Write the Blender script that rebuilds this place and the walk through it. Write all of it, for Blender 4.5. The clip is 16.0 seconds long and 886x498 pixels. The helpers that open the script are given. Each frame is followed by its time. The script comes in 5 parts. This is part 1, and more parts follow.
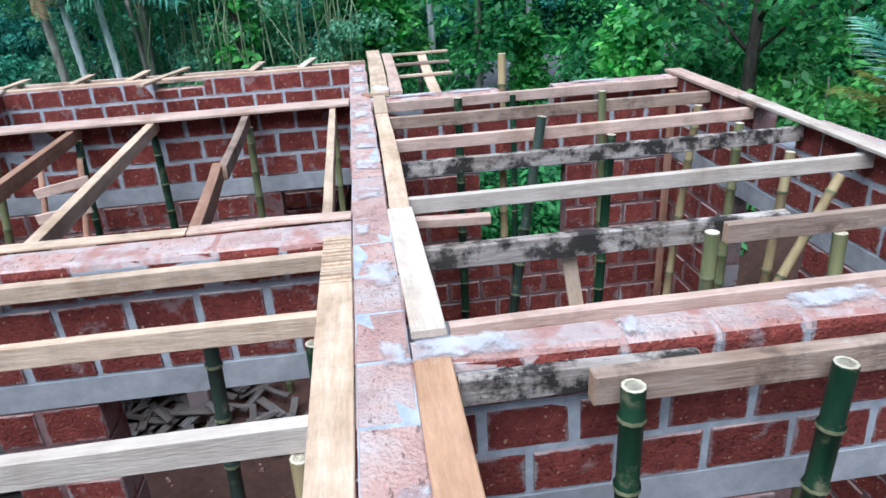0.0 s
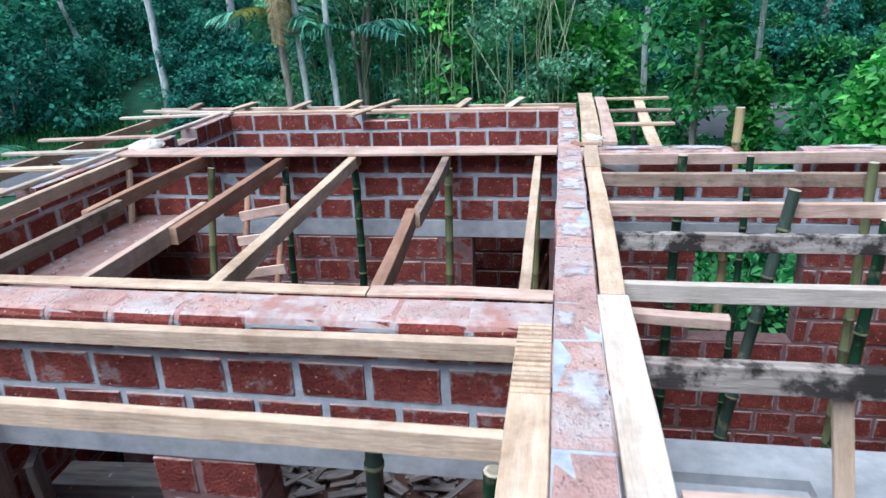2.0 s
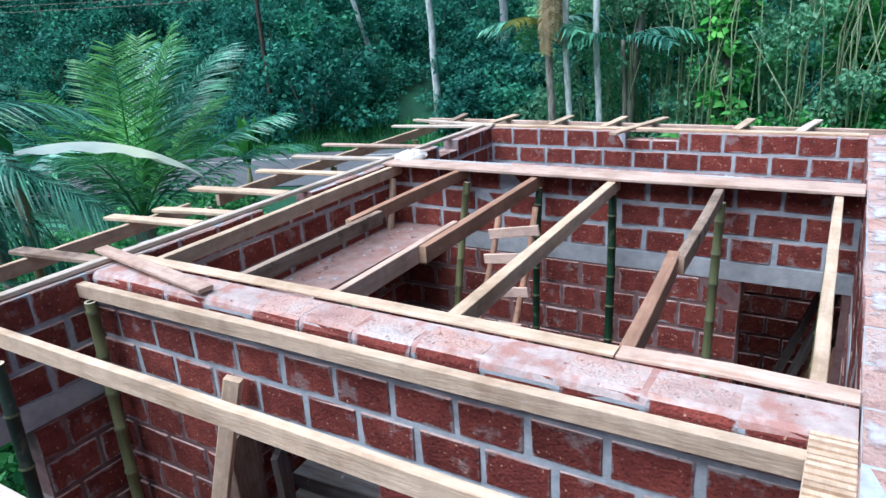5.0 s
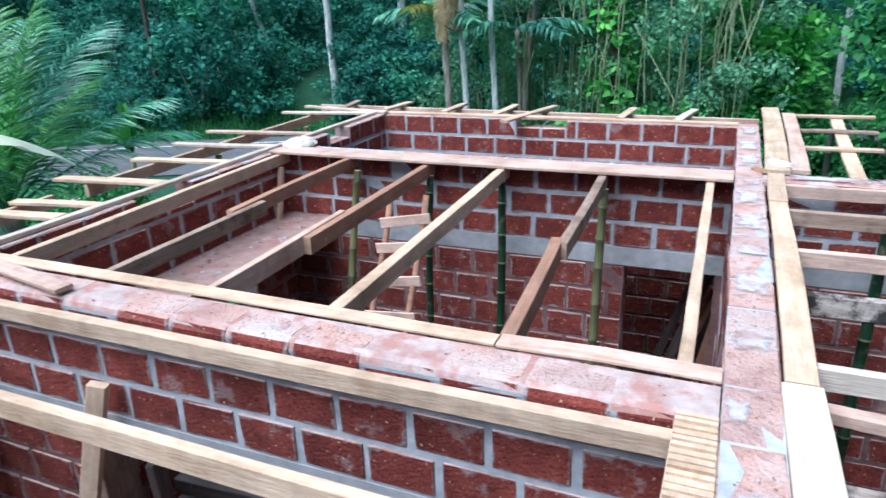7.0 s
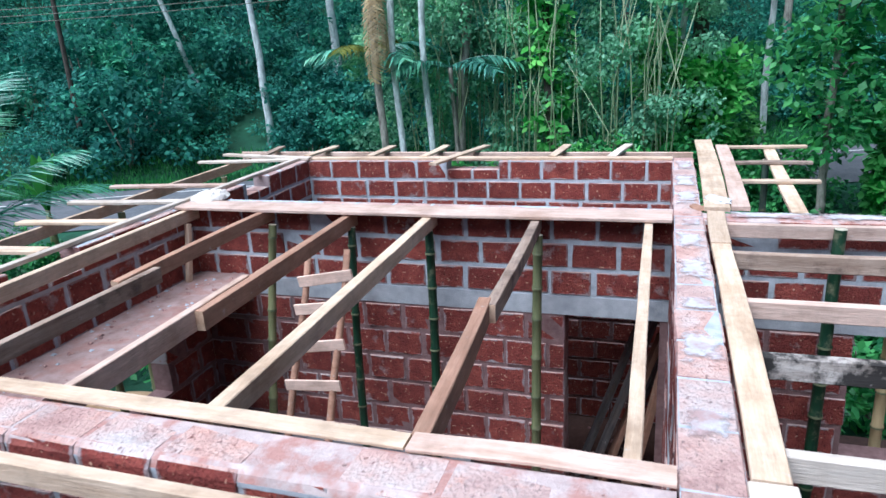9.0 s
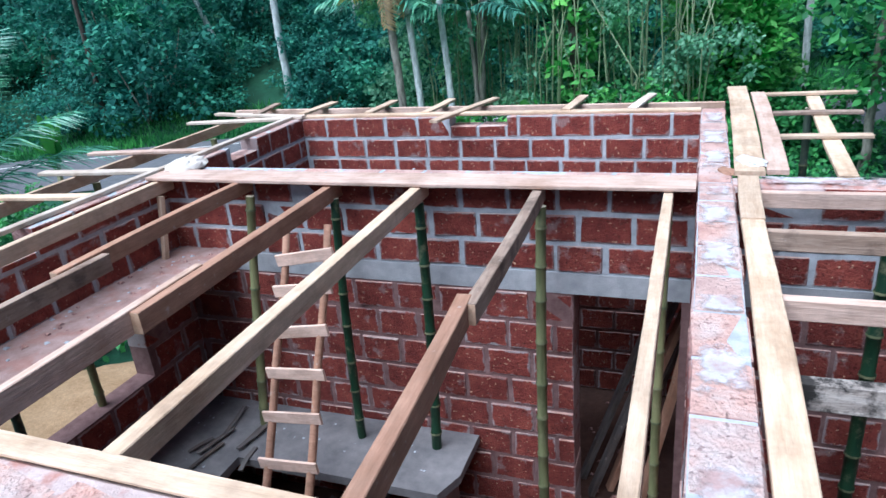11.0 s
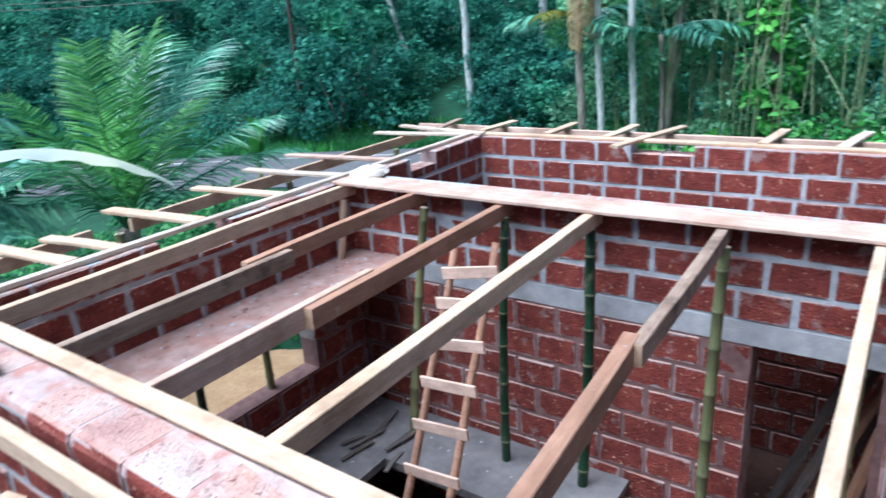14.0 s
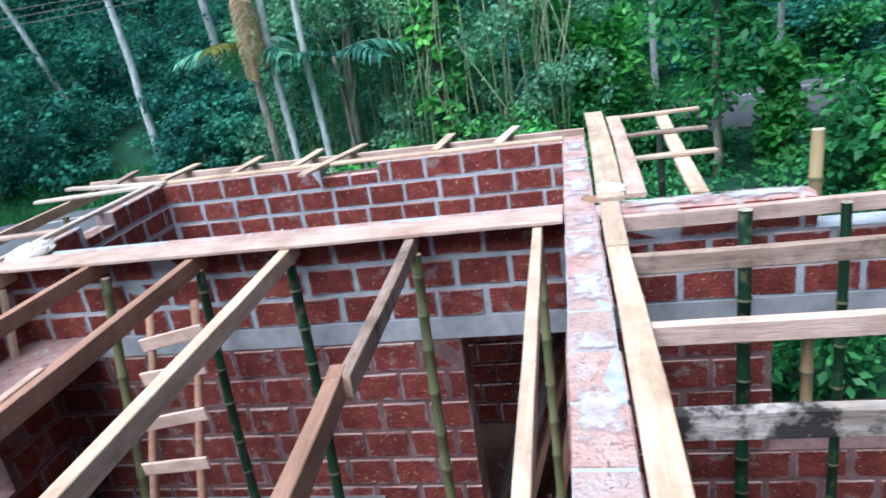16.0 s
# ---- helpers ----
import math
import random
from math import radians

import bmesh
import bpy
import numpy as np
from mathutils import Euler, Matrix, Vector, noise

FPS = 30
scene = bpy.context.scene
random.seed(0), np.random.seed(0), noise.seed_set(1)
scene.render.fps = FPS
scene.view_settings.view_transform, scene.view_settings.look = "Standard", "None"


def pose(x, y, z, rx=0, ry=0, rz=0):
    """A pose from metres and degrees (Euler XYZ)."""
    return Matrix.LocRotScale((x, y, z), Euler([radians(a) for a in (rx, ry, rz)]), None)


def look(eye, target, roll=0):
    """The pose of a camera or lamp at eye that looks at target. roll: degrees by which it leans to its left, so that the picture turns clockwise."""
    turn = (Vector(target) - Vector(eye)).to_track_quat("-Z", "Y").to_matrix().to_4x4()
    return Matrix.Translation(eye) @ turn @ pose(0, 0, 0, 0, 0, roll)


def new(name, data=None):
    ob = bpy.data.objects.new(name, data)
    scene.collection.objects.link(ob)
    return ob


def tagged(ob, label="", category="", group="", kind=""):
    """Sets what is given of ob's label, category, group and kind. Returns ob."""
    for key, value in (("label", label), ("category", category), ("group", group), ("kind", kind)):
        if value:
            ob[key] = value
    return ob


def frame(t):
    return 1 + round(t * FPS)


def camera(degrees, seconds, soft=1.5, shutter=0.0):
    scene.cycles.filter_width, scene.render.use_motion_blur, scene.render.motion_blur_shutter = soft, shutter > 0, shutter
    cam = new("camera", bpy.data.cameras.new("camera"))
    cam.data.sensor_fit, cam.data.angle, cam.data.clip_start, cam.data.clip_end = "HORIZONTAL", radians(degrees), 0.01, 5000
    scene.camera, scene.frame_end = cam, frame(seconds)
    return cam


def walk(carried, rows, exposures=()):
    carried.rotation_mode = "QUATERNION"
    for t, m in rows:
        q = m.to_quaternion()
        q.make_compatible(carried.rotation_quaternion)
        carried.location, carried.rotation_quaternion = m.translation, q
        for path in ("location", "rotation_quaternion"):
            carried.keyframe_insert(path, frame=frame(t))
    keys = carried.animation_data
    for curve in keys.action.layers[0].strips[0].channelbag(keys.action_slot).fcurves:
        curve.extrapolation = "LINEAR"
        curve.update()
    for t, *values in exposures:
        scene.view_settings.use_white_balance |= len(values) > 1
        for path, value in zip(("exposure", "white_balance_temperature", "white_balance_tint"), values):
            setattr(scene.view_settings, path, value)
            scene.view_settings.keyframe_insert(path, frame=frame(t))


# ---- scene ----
cam = camera(66.6, 16.0, shutter=0.5)
PATH = [
    (0, (0.116, -0.19, 4.373), (0.307, 1.626, 3.558), -3.5),
    (0.5, (0.12, -0.114, 4.352), (0.263, 1.696, 3.514), -2.4),
    (1, (0.099, -0.061, 4.364), (0.098, 1.759, 3.536), -3.5),
    (1.5, (0.065, 0.057, 4.367), (-0.047, 1.928, 3.671), -2.0),
    (2, (0.009, 0.41, 4.371), (-0.324, 2.253, 3.671), -2.5),
    (2.5, (-0.023, 0.629, 4.404), (-0.336, 2.442, 3.62), -2.9),
    (3, (-0.072, 0.738, 4.407), (-0.687, 2.491, 3.666), -4.8),
    (3.5, (-0.116, 0.71, 4.441), (-0.981, 2.367, 3.729), -4.6),
    (6, (-0.128, 0.763, 4.419), (-1.139, 2.371, 3.792), -3.5),
    (6.5, (-0.093, 0.793, 4.414), (-0.978, 2.462, 3.756), -2.9),
    (7, (-0.07, 0.838, 4.411), (-0.816, 2.558, 3.717), -2.0),
    (7.5, (-0.075, 0.952, 4.38), (-0.735, 2.713, 3.697), -1.3),
    (8, (-0.092, 1.103, 4.391), (-0.737, 2.866, 3.701), -1.4),
    (8.5, (-0.076, 1.185, 4.405), (-0.713, 2.959, 3.735), -3.1),
    (9, (-0.076, 1.34, 4.384), (-0.689, 3.147, 3.786), -3.3),
    (11.5, (-0.007, 2.02, 4.361), (-0.771, 3.712, 3.616), -6.3),
    (12, (-0.034, 1.983, 4.364), (-1.127, 3.521, 3.701), -3.0),
    (12.5, (-0.061, 1.958, 4.36), (-1.276, 3.409, 3.715), -2.1),
    (13, (-0.078, 1.955, 4.355), (-1.365, 3.352, 3.729), -2.3),
    (13.5, (-0.076, 1.967, 4.355), (-1.345, 3.374, 3.716), -2.6),
    (14, (-0.058, 2.022, 4.368), (-1.179, 3.545, 3.716), -4.1),
    (14.5, (-0.032, 2.073, 4.386), (-1.024, 3.691, 3.756), -5.7),
    (15, (-0.012, 2.092, 4.384), (-0.842, 3.792, 3.735), -7.0),
    (15.5, (0.023, 2.131, 4.379), (-0.543, 3.921, 3.689), -8.2),
    (16, (0.078, 2.151, 4.4), (-0.32, 3.992, 3.727), -8.9),
]
walk(cam, [(t, look(eye, target, roll)) for t, eye, target, roll in PATH], [(0, 0.80, 5200, 7), (3.5, 0.85, 5200, 7), (7, 0.98, 5200, 7), (9, 0.98, 5150, 8), (11.5, 1.0, 5150, 8), (13, 1.2, 5150, 8), (14.5, 1.2, 5200, 8), (16, 1.02, 5200, 8)])

# ---- world and light: a bright overcast evening sky ----
world = bpy.data.worlds.new("sky")
scene.world = world
world.use_nodes = True
wn = world.node_tree
sky = wn.nodes.new("ShaderNodeTexSky")
sky.sky_type = "NISHITA"
sky.sun_disc = False
sky.sun_elevation = radians(63)
sky.sun_rotation = radians(215)
sky.dust_density = 2.0
wn.links.new(sky.outputs[0], wn.nodes["Background"].inputs[0])
wn.nodes["Background"].inputs[1].default_value = 0.030
sun = new("sun", bpy.data.lights.new("sun", "SUN"))
sun.data.energy, sun.data.angle, sun.data.color = 3.55, radians(62), (1.0, 0.96, 0.91)
sun.matrix_world = look((-3.9, -6.0, 14), (0, 0, 0))


# ---- materials ----
def node_mat(name, rough=0.9, metal=0.0):
    m = bpy.data.materials.new(name)
    m.use_nodes = True
    nt = m.node_tree
    b = nt.nodes["Principled BSDF"]
    b.inputs["Roughness"].default_value = rough
    b.inputs["Metallic"].default_value = metal
    b.inputs["Specular IOR Level"].default_value = 0.3
    return m, nt, b


def nd(nt, kind, **kw):
    n = nt.nodes.new("ShaderNode" + kind)
    for k, v in kw.items():
        n.inputs[k.replace("_", " ")].default_value = v
    return n


def noise_tex(nt, vec, scale, detail=4.0, rough=0.6):
    n = nd(nt, "TexNoise", Scale=scale, Detail=detail, Roughness=rough)
    nt.links.new(vec, n.inputs["Vector"])
    return n.outputs["Fac"]


def ramp(nt, fac, stops):
    r = nt.nodes.new("ShaderNodeValToRGB")
    e = r.color_ramp.elements
    while len(e) < len(stops):
        e.new(0.5)
    for el, (p, c) in zip(e, stops):
        el.position, el.color = p, (*c, 1) if len(c) == 3 else c
    nt.links.new(fac, r.inputs[0])
    return r.outputs[0]


def mix(nt, fac, a, b, blend="MIX"):
    n = nt.nodes.new("ShaderNodeMix")
    n.data_type, n.blend_type = "RGBA", blend
    for sock, v in ((n.inputs[0], fac), (n.inputs[6], a), (n.inputs[7], b)):
        if hasattr(v, "links"):
            nt.links.new(v, sock)
        else:
            sock.default_value = v if isinstance(v, (int, float)) else (*v, 1)
    return n.outputs[2]


def math_node(nt, op, a, b=0.0):
    n = nt.nodes.new("ShaderNodeMath")
    n.operation = op
    for sock, v in zip(n.inputs, (a, b)):
        if hasattr(v, "links"):
            nt.links.new(v, sock)
        else:
            sock.default_value = v
    return n.outputs[0]


def bump(nt, b, height, strength, dist):
    n = nt.nodes.new("ShaderNodeBump")
    n.inputs["Strength"].default_value, n.inputs["Distance"].default_value = strength, dist
    nt.links.new(height, n.inputs["Height"])
    nt.links.new(n.outputs[0], b.inputs["Normal"])


def shifted(nt, amount=50.0, space="Object"):
    """Texture space with an offset of its own for each object."""
    tc = nt.nodes.new("ShaderNodeTexCoord")
    oi = nt.nodes.new("ShaderNodeObjectInfo")
    ad = nt.nodes.new("ShaderNodeVectorMath")
    sc = math_node(nt, "MULTIPLY", oi.outputs["Random"], amount)
    nt.links.new(tc.outputs[space], ad.inputs[0])
    nt.links.new(sc, ad.inputs[1])
    return ad.outputs[0], oi.outputs["Random"]


def world_pos(nt):
    return nt.nodes.new("ShaderNodeNewGeometry").outputs["Position"]


def up_facing(nt):
    g = nt.nodes.new("ShaderNodeNewGeometry")
    s = nt.nodes.new("ShaderNodeSeparateXYZ")
    nt.links.new(g.outputs["Normal"], s.inputs[0])
    return s.outputs["Z"]


def laterite_material():
    m, nt, b = node_mat("laterite", 0.95)
    vec = world_pos(nt)
    _, rnd = shifted(nt)
    big = noise_tex(nt, vec, 9, 5)
    fine = noise_tex(nt, vec, 55, 5, 0.7)
    col = ramp(nt, big, [(0.25, (0.135, 0.028, 0.023)), (0.5, (0.225, 0.049, 0.038)), (0.75, (0.315, 0.082, 0.058))])
    col = mix(nt, 0.5, col, ramp(nt, rnd, [(0, (0.60, 0.55, 0.55)), (0.5, (1, 1, 1)), (1, (1.3, 1.35, 1.3))]), "MULTIPLY")
    col = mix(nt, ramp(nt, fine, [(0.33, (1, 1, 1)), (0.45, (0, 0, 0))]), col, (0.07, 0.016, 0.013))
    specks = ramp(nt, noise_tex(nt, vec, 42, 2, 0.5), [(0.66, (0, 0, 0)), (0.72, (1, 1, 1))])
    col = mix(nt, specks, col, (0.55, 0.33, 0.22))
    # upper faces painted paler like sky-lit tops, with trodden dust and cement laitance
    top_noise = noise_tex(nt, vec, 13, 5, 0.65)
    top = math_node(nt, "MULTIPLY", ramp(nt, up_facing(nt), [(0.55, (0, 0, 0)), (0.9, (1, 1, 1))]), ramp(nt, top_noise, [(0.28, (0.45, 0.45, 0.45)), (0.48, (0.95, 0.95, 0.95))]))
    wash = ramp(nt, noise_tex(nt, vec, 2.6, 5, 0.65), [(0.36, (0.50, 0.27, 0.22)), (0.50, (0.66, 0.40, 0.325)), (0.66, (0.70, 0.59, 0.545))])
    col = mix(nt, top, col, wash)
    pits = ramp(nt, noise_tex(nt, vec, 34, 3, 0.6), [(0.63, (0, 0, 0)), (0.70, (0.8, 0.8, 0.8))])
    col = mix(nt, pits, col, (0.17, 0.045, 0.036))
    chip = nd(nt, "Mapping", Scale=(26.0, 9.0, 26.0))
    nt.links.new(vec, chip.inputs["Vector"])
    marks = math_node(nt, "MULTIPLY", ramp(nt, noise_tex(nt, chip.outputs[0], 1.6, 3, 0.6), [(0.64, (0, 0, 0)), (0.69, (1, 1, 1))]), 0.75)
    col = mix(nt, marks, col, (0.14, 0.055, 0.042))
    smear = noise_tex(nt, vec, 5.5, 6, 0.6)
    col = mix(nt, math_node(nt, "MULTIPLY", ramp(nt, smear, [(0.60, (0, 0, 0)), (0.67, (1, 1, 1))]), 0.35), col, (0.42, 0.40, 0.39))
    tc = nt.nodes.new("ShaderNodeTexCoord")
    sep = nt.nodes.new("ShaderNodeSeparateXYZ")
    nt.links.new(tc.outputs["Object"], sep.inputs[0])
    edge = math_node(nt, "MINIMUM", math_node(nt, "SUBTRACT", 0.1555, math_node(nt, "ABSOLUTE", sep.outputs["X"])), math_node(nt, "SUBTRACT", 0.1, math_node(nt, "ABSOLUTE", sep.outputs["Z"])))
    lap = math_node(nt, "SUBTRACT", math_node(nt, "MULTIPLY", noise_tex(nt, vec, 11, 6, 0.7), 0.085), math_node(nt, "ADD", edge, 0.026))
    lap = math_node(nt, "MULTIPLY", ramp(nt, math_node(nt, "MULTIPLY", lap, 60.0), [(0.0, (0, 0, 0)), (0.6, (1, 1, 1))]), math_node(nt, "ADD", 0.25, math_node(nt, "MULTIPLY", rnd, 0.6)))
    lap = math_node(nt, "MULTIPLY", lap, ramp(nt, up_facing(nt), [(0.5, (1, 1, 1)), (0.8, (0.45, 0.45, 0.45))]))
    col = mix(nt, lap, col, (0.42, 0.40, 0.40))
    nt.links.new(col, b.inputs["Base Color"])
    pit = nd(nt, "TexVoronoi", Scale=60.0)
    nt.links.new(vec, pit.inputs["Vector"])
    hgt = math_node(nt, "ADD", math_node(nt, "MULTIPLY", fine, 1.2), math_node(nt, "MULTIPLY", pit.outputs["Distance"], 0.5))
    bump(nt, b, hgt, 0.9, 0.012)
    return m


def cement_material(name, lo, hi, scale=14.0, strength=0.6, red=0.0):
    m, nt, b = node_mat(name, 0.92)
    vec = world_pos(nt)
    n1, n2 = noise_tex(nt, vec, scale, 6, 0.65), noise_tex(nt, vec, 2.5, 3)
    col = ramp(nt, n1, [(0.3, lo), (0.7, hi)])
    col = mix(nt, 0.5, col, ramp(nt, n2, [(0.3, (0.72, 0.72, 0.72)), (0.7, (1.1, 1.1, 1.1))]), "MULTIPLY")
    if red:
        col = mix(nt, math_node(nt, "MULTIPLY", ramp(nt, noise_tex(nt, vec, 7, 5), [(0.48, (0, 0, 0)), (0.62, (1, 1, 1))]), red), col, (0.40, 0.17, 0.13))
    nt.links.new(col, b.inputs["Base Color"])
    bump(nt, b, noise_tex(nt, vec, 70, 5, 0.7), strength, 0.008)
    return m


def wood_material(name, lo, hi, dirt=(0.17, 0.115, 0.08), dirty=0.42, edge=(0.46, 0.70)):
    m, nt, b = node_mat(name, 0.8)
    vec, rnd = shifted(nt)
    mp = nd(nt, "Mapping", Scale=(1.0, 9.0, 9.0))
    nt.links.new(vec, mp.inputs["Vector"])
    grain = noise_tex(nt, mp.outputs[0], 3.0, 6, 0.65)
    fineg = noise_tex(nt, mp.outputs[0], 14.0, 3, 0.6)
    col = ramp(nt, grain, [(0.3, lo), (0.7, hi)])
    col = mix(nt, 0.3, col, ramp(nt, fineg, [(0.3, (0.65, 0.62, 0.6)), (0.7, (1.15, 1.13, 1.1))]), "MULTIPLY")
    wear = noise_tex(nt, vec, 2.2, 5, 0.65)
    col = mix(nt, 0.7, col, ramp(nt, wear, [(0.32, (0.66, 0.58, 0.50)), (0.5, (1, 1, 1)), (0.68, (1.16, 1.15, 1.14))]), "MULTIPLY")
    col = mix(nt, 0.6, col, ramp(nt, rnd, [(0, (0.75, 0.72, 0.70)), (1, (1.18, 1.12, 1.05))]), "MULTIPLY")
    stain = noise_tex(nt, vec, 4.5, 6, 0.7)
    col = mix(nt, math_node(nt, "MULTIPLY", ramp(nt, stain, [(edge[0], (0, 0, 0)), (edge[1], (1, 1, 1))]), dirty), col, dirt)
    col = mix(nt, math_node(nt, "MULTIPLY", ramp(nt, noise_tex(nt, vec, 1.6, 3, 0.6), [(0.48, (0, 0, 0)), (0.62, (1, 1, 1))]), dirty * 0.25), col, tuple(0.5 * a + 0.5 * c for a, c in zip(lo, dirt)))
    splash = noise_tex(nt, vec, 19, 3, 0.6)
    col = mix(nt, math_node(nt, "MULTIPLY", ramp(nt, splash, [(0.66, (0, 0, 0)), (0.74, (1, 1, 1))]), 0.45), col, (0.55, 0.48, 0.44))
    nt.links.new(col, b.inputs["Base Color"])
    bump(nt, b, math_node(nt, "ADD", grain, math_node(nt, "MULTIPLY", fineg, 0.8)), 0.6, 0.006)
    return m


def bamboo_material(name, lo, hi):
    m, nt, b = node_mat(name, 0.42)
    vec, rnd = shifted(nt)
    mp = nd(nt, "Mapping", Scale=(9.0, 9.0, 1.0))
    nt.links.new(vec, mp.inputs["Vector"])
    col = ramp(nt, noise_tex(nt, mp.outputs[0], 2.2, 5), [(0.3, lo), (0.7, hi)])
    col = mix(nt, math_node(nt, "MULTIPLY", ramp(nt, noise_tex(nt, vec, 9, 5, 0.7), [(0.55, (0, 0, 0)), (0.72, (1, 1, 1))]), 0.5), col, (0.30, 0.27, 0.17))
    col = mix(nt, 0.6, col, ramp(nt, rnd, [(0, (0.6, 0.65, 0.6)), (1, (1.25, 1.2, 1.1))]), "MULTIPLY")
    nt.links.new(col, b.inputs["Base Color"])
    bump(nt, b, noise_tex(nt, mp.outputs[0], 9, 3), 0.25, 0.004)
    return m


def leaf_material(name, dark, light, rough=0.45, glow=0.35):
    m, nt, b = node_mat(name, rough)
    g = nt.nodes.new("ShaderNodeNewGeometry")
    oi = nt.nodes.new("ShaderNodeObjectInfo")
    isl = ramp(nt, g.outputs["Random Per Island"], [(0.0, dark), (0.6, tuple((a + c) / 2 for a, c in zip(dark, light))), (1.0, light)])
    # dark bluish and bright patches paint shaded gaps and lit clumps into the leaves
    clump_shade = noise_tex(nt, g.outputs["Position"], 0.55, 4)
    col = mix(nt, 0.7, isl, ramp(nt, clump_shade, [(0.34, (0.42, 0.48, 0.54)), (0.5, (0.95, 0.98, 1.0)), (0.66, (1.6, 1.5, 1.15))]), "MULTIPLY")
    col = mix(nt, 0.5, col, ramp(nt, oi.outputs["Random"], [(0, (0.75, 0.8, 0.85)), (1, (1.25, 1.2, 1.0))]), "MULTIPLY")
    nt.links.new(col, b.inputs["Base Color"])
    tr = nt.nodes.new("ShaderNodeBsdfTranslucent")
    nt.links.new(col, tr.inputs["Color"])
    ms = nt.nodes.new("ShaderNodeMixShader")
    ms.inputs[0].default_value = glow
    nt.links.new(b.outputs[0], ms.inputs[1])
    nt.links.new(tr.outputs[0], ms.inputs[2])
    nt.links.new(ms.outputs[0], nt.nodes["Material Output"].inputs[0])
    return m


def ground_material(name, stops, scale, strength=0.6):
    m, nt, b = node_mat(name, 0.95)
    vec = world_pos(nt)
    col = ramp(nt, noise_tex(nt, vec, scale, 7, 0.65), stops)
    col = mix(nt, 0.6, col, ramp(nt, noise_tex(nt, vec, scale * 9, 4, 0.7), [(0.3, (0.6, 0.6, 0.6)), (0.7, (1.25, 1.25, 1.25))]), "MULTIPLY")
    nt.links.new(col, b.inputs["Base Color"])
    bump(nt, b, noise_tex(nt, vec, scale * 12, 6, 0.7), strength, 0.03)
    return m


def bark_material(name, lo, hi):
    m, nt, b = node_mat(name, 0.9)
    vec, rnd = shifted(nt)
    mp = nd(nt, "Mapping", Scale=(3.0, 3.0, 0.9))
    nt.links.new(vec, mp.inputs["Vector"])
    col = ramp(nt, noise_tex(nt, mp.outputs[0], 3.0, 6, 0.7), [(0.35, lo), (0.62, hi)])
    nt.links.new(col, b.inputs["Base Color"])
    bump(nt, b, noise_tex(nt, mp.outputs[0], 14, 5), 0.6, 0.02)
    return m


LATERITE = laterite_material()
MORTAR = cement_material("mortar", (0.35, 0.375, 0.41), (0.58, 0.605, 0.64))
MORTAR_RED = cement_material("reddish_mortar", (0.17, 0.095, 0.09), (0.29, 0.18, 0.17))
MORTAR_DUSTY = cement_material("dusty_mortar", (0.42, 0.32, 0.30), (0.62, 0.51, 0.48), 12, 0.8, 0.75)


def smear_material():
    m = cement_material("mortar_slurry", (0.52, 0.50, 0.515), (0.70, 0.69, 0.705), 10, 0.6, 0.6)
    nt = m.node_tree
    tc = nt.nodes.new("ShaderNodeTexCoord")
    mp = nd(nt, "Mapping", Location=(-0.5, -0.5, 0.0))
    nt.links.new(tc.outputs["Generated"], mp.inputs["Vector"])
    sep = nt.nodes.new("ShaderNodeSeparateXYZ")
    nt.links.new(mp.outputs[0], sep.inputs[0])
    r = math_node(nt, "MAXIMUM", math_node(nt, "ABSOLUTE", sep.outputs["X"]), math_node(nt, "ABSOLUTE", sep.outputs["Y"]))
    rim = math_node(nt, "ADD", r, math_node(nt, "MULTIPLY", noise_tex(nt, world_pos(nt), 13, 5, 0.7), 0.8))
    clear = nt.nodes.new("ShaderNodeBsdfTransparent")
    ms = nt.nodes.new("ShaderNodeMixShader")
    nt.links.new(ramp(nt, rim, [(0.60, (0.12, 0.12, 0.12)), (0.80, (1, 1, 1))]), ms.inputs[0])
    nt.links.new(nt.nodes["Principled BSDF"].outputs[0], ms.inputs[1])
    nt.links.new(clear.outputs[0], ms.inputs[2])
    nt.links.new(ms.outputs[0], nt.nodes["Material Output"].inputs[0])
    return m


MORTAR_TOP = smear_material()
MORTAR_TOP_LUMP = cement_material("hardened_mortar", (0.55, 0.53, 0.53), (0.78, 0.76, 0.75), 18, 1.0)
CONCRETE = cement_material("lintel_concrete", (0.32, 0.33, 0.345), (0.50, 0.50, 0.51), 8)
LEDGE = cement_material("dusty_ledge", (0.30, 0.19, 0.165), (0.50, 0.36, 0.33), 9, 1.0, 0.4)
COUNTER = cement_material("counter_concrete", (0.13, 0.125, 0.13), (0.24, 0.225, 0.225), 6)
PALE = wood_material("sawn_wood_pale", (0.56, 0.41, 0.285), (0.78, 0.625, 0.475))
PINK = wood_material("sawn_wood_pinkish", (0.58, 0.41, 0.33), (0.78, 0.60, 0.51))
WHITE = wood_material("sawn_wood_bleached", (0.58, 0.50, 0.42), (0.74, 0.67, 0.59), dirty=0.25)
GREY = wood_material("weathered_wood", (0.27, 0.19, 0.145), (0.47, 0.37, 0.30), (0.06, 0.042, 0.035), 0.7, (0.50, 0.66))
BLOTCH = wood_material("blackened_wood", (0.26, 0.21, 0.18), (0.62, 0.58, 0.54), (0.016, 0.014, 0.013), 0.95, (0.45, 0.55))
BROWN = wood_material("reddish_wood", (0.33, 0.18, 0.12), (0.50, 0.30, 0.21), dirty=0.4)
ORANGE = wood_material("fresh_orange_wood", (0.46, 0.27, 0.16), (0.58, 0.37, 0.24), dirty=0.25)
OLDGREY = wood_material("old_grey_timber", (0.06, 0.055, 0.055), (0.19, 0.18, 0.18), dirty=0.5)
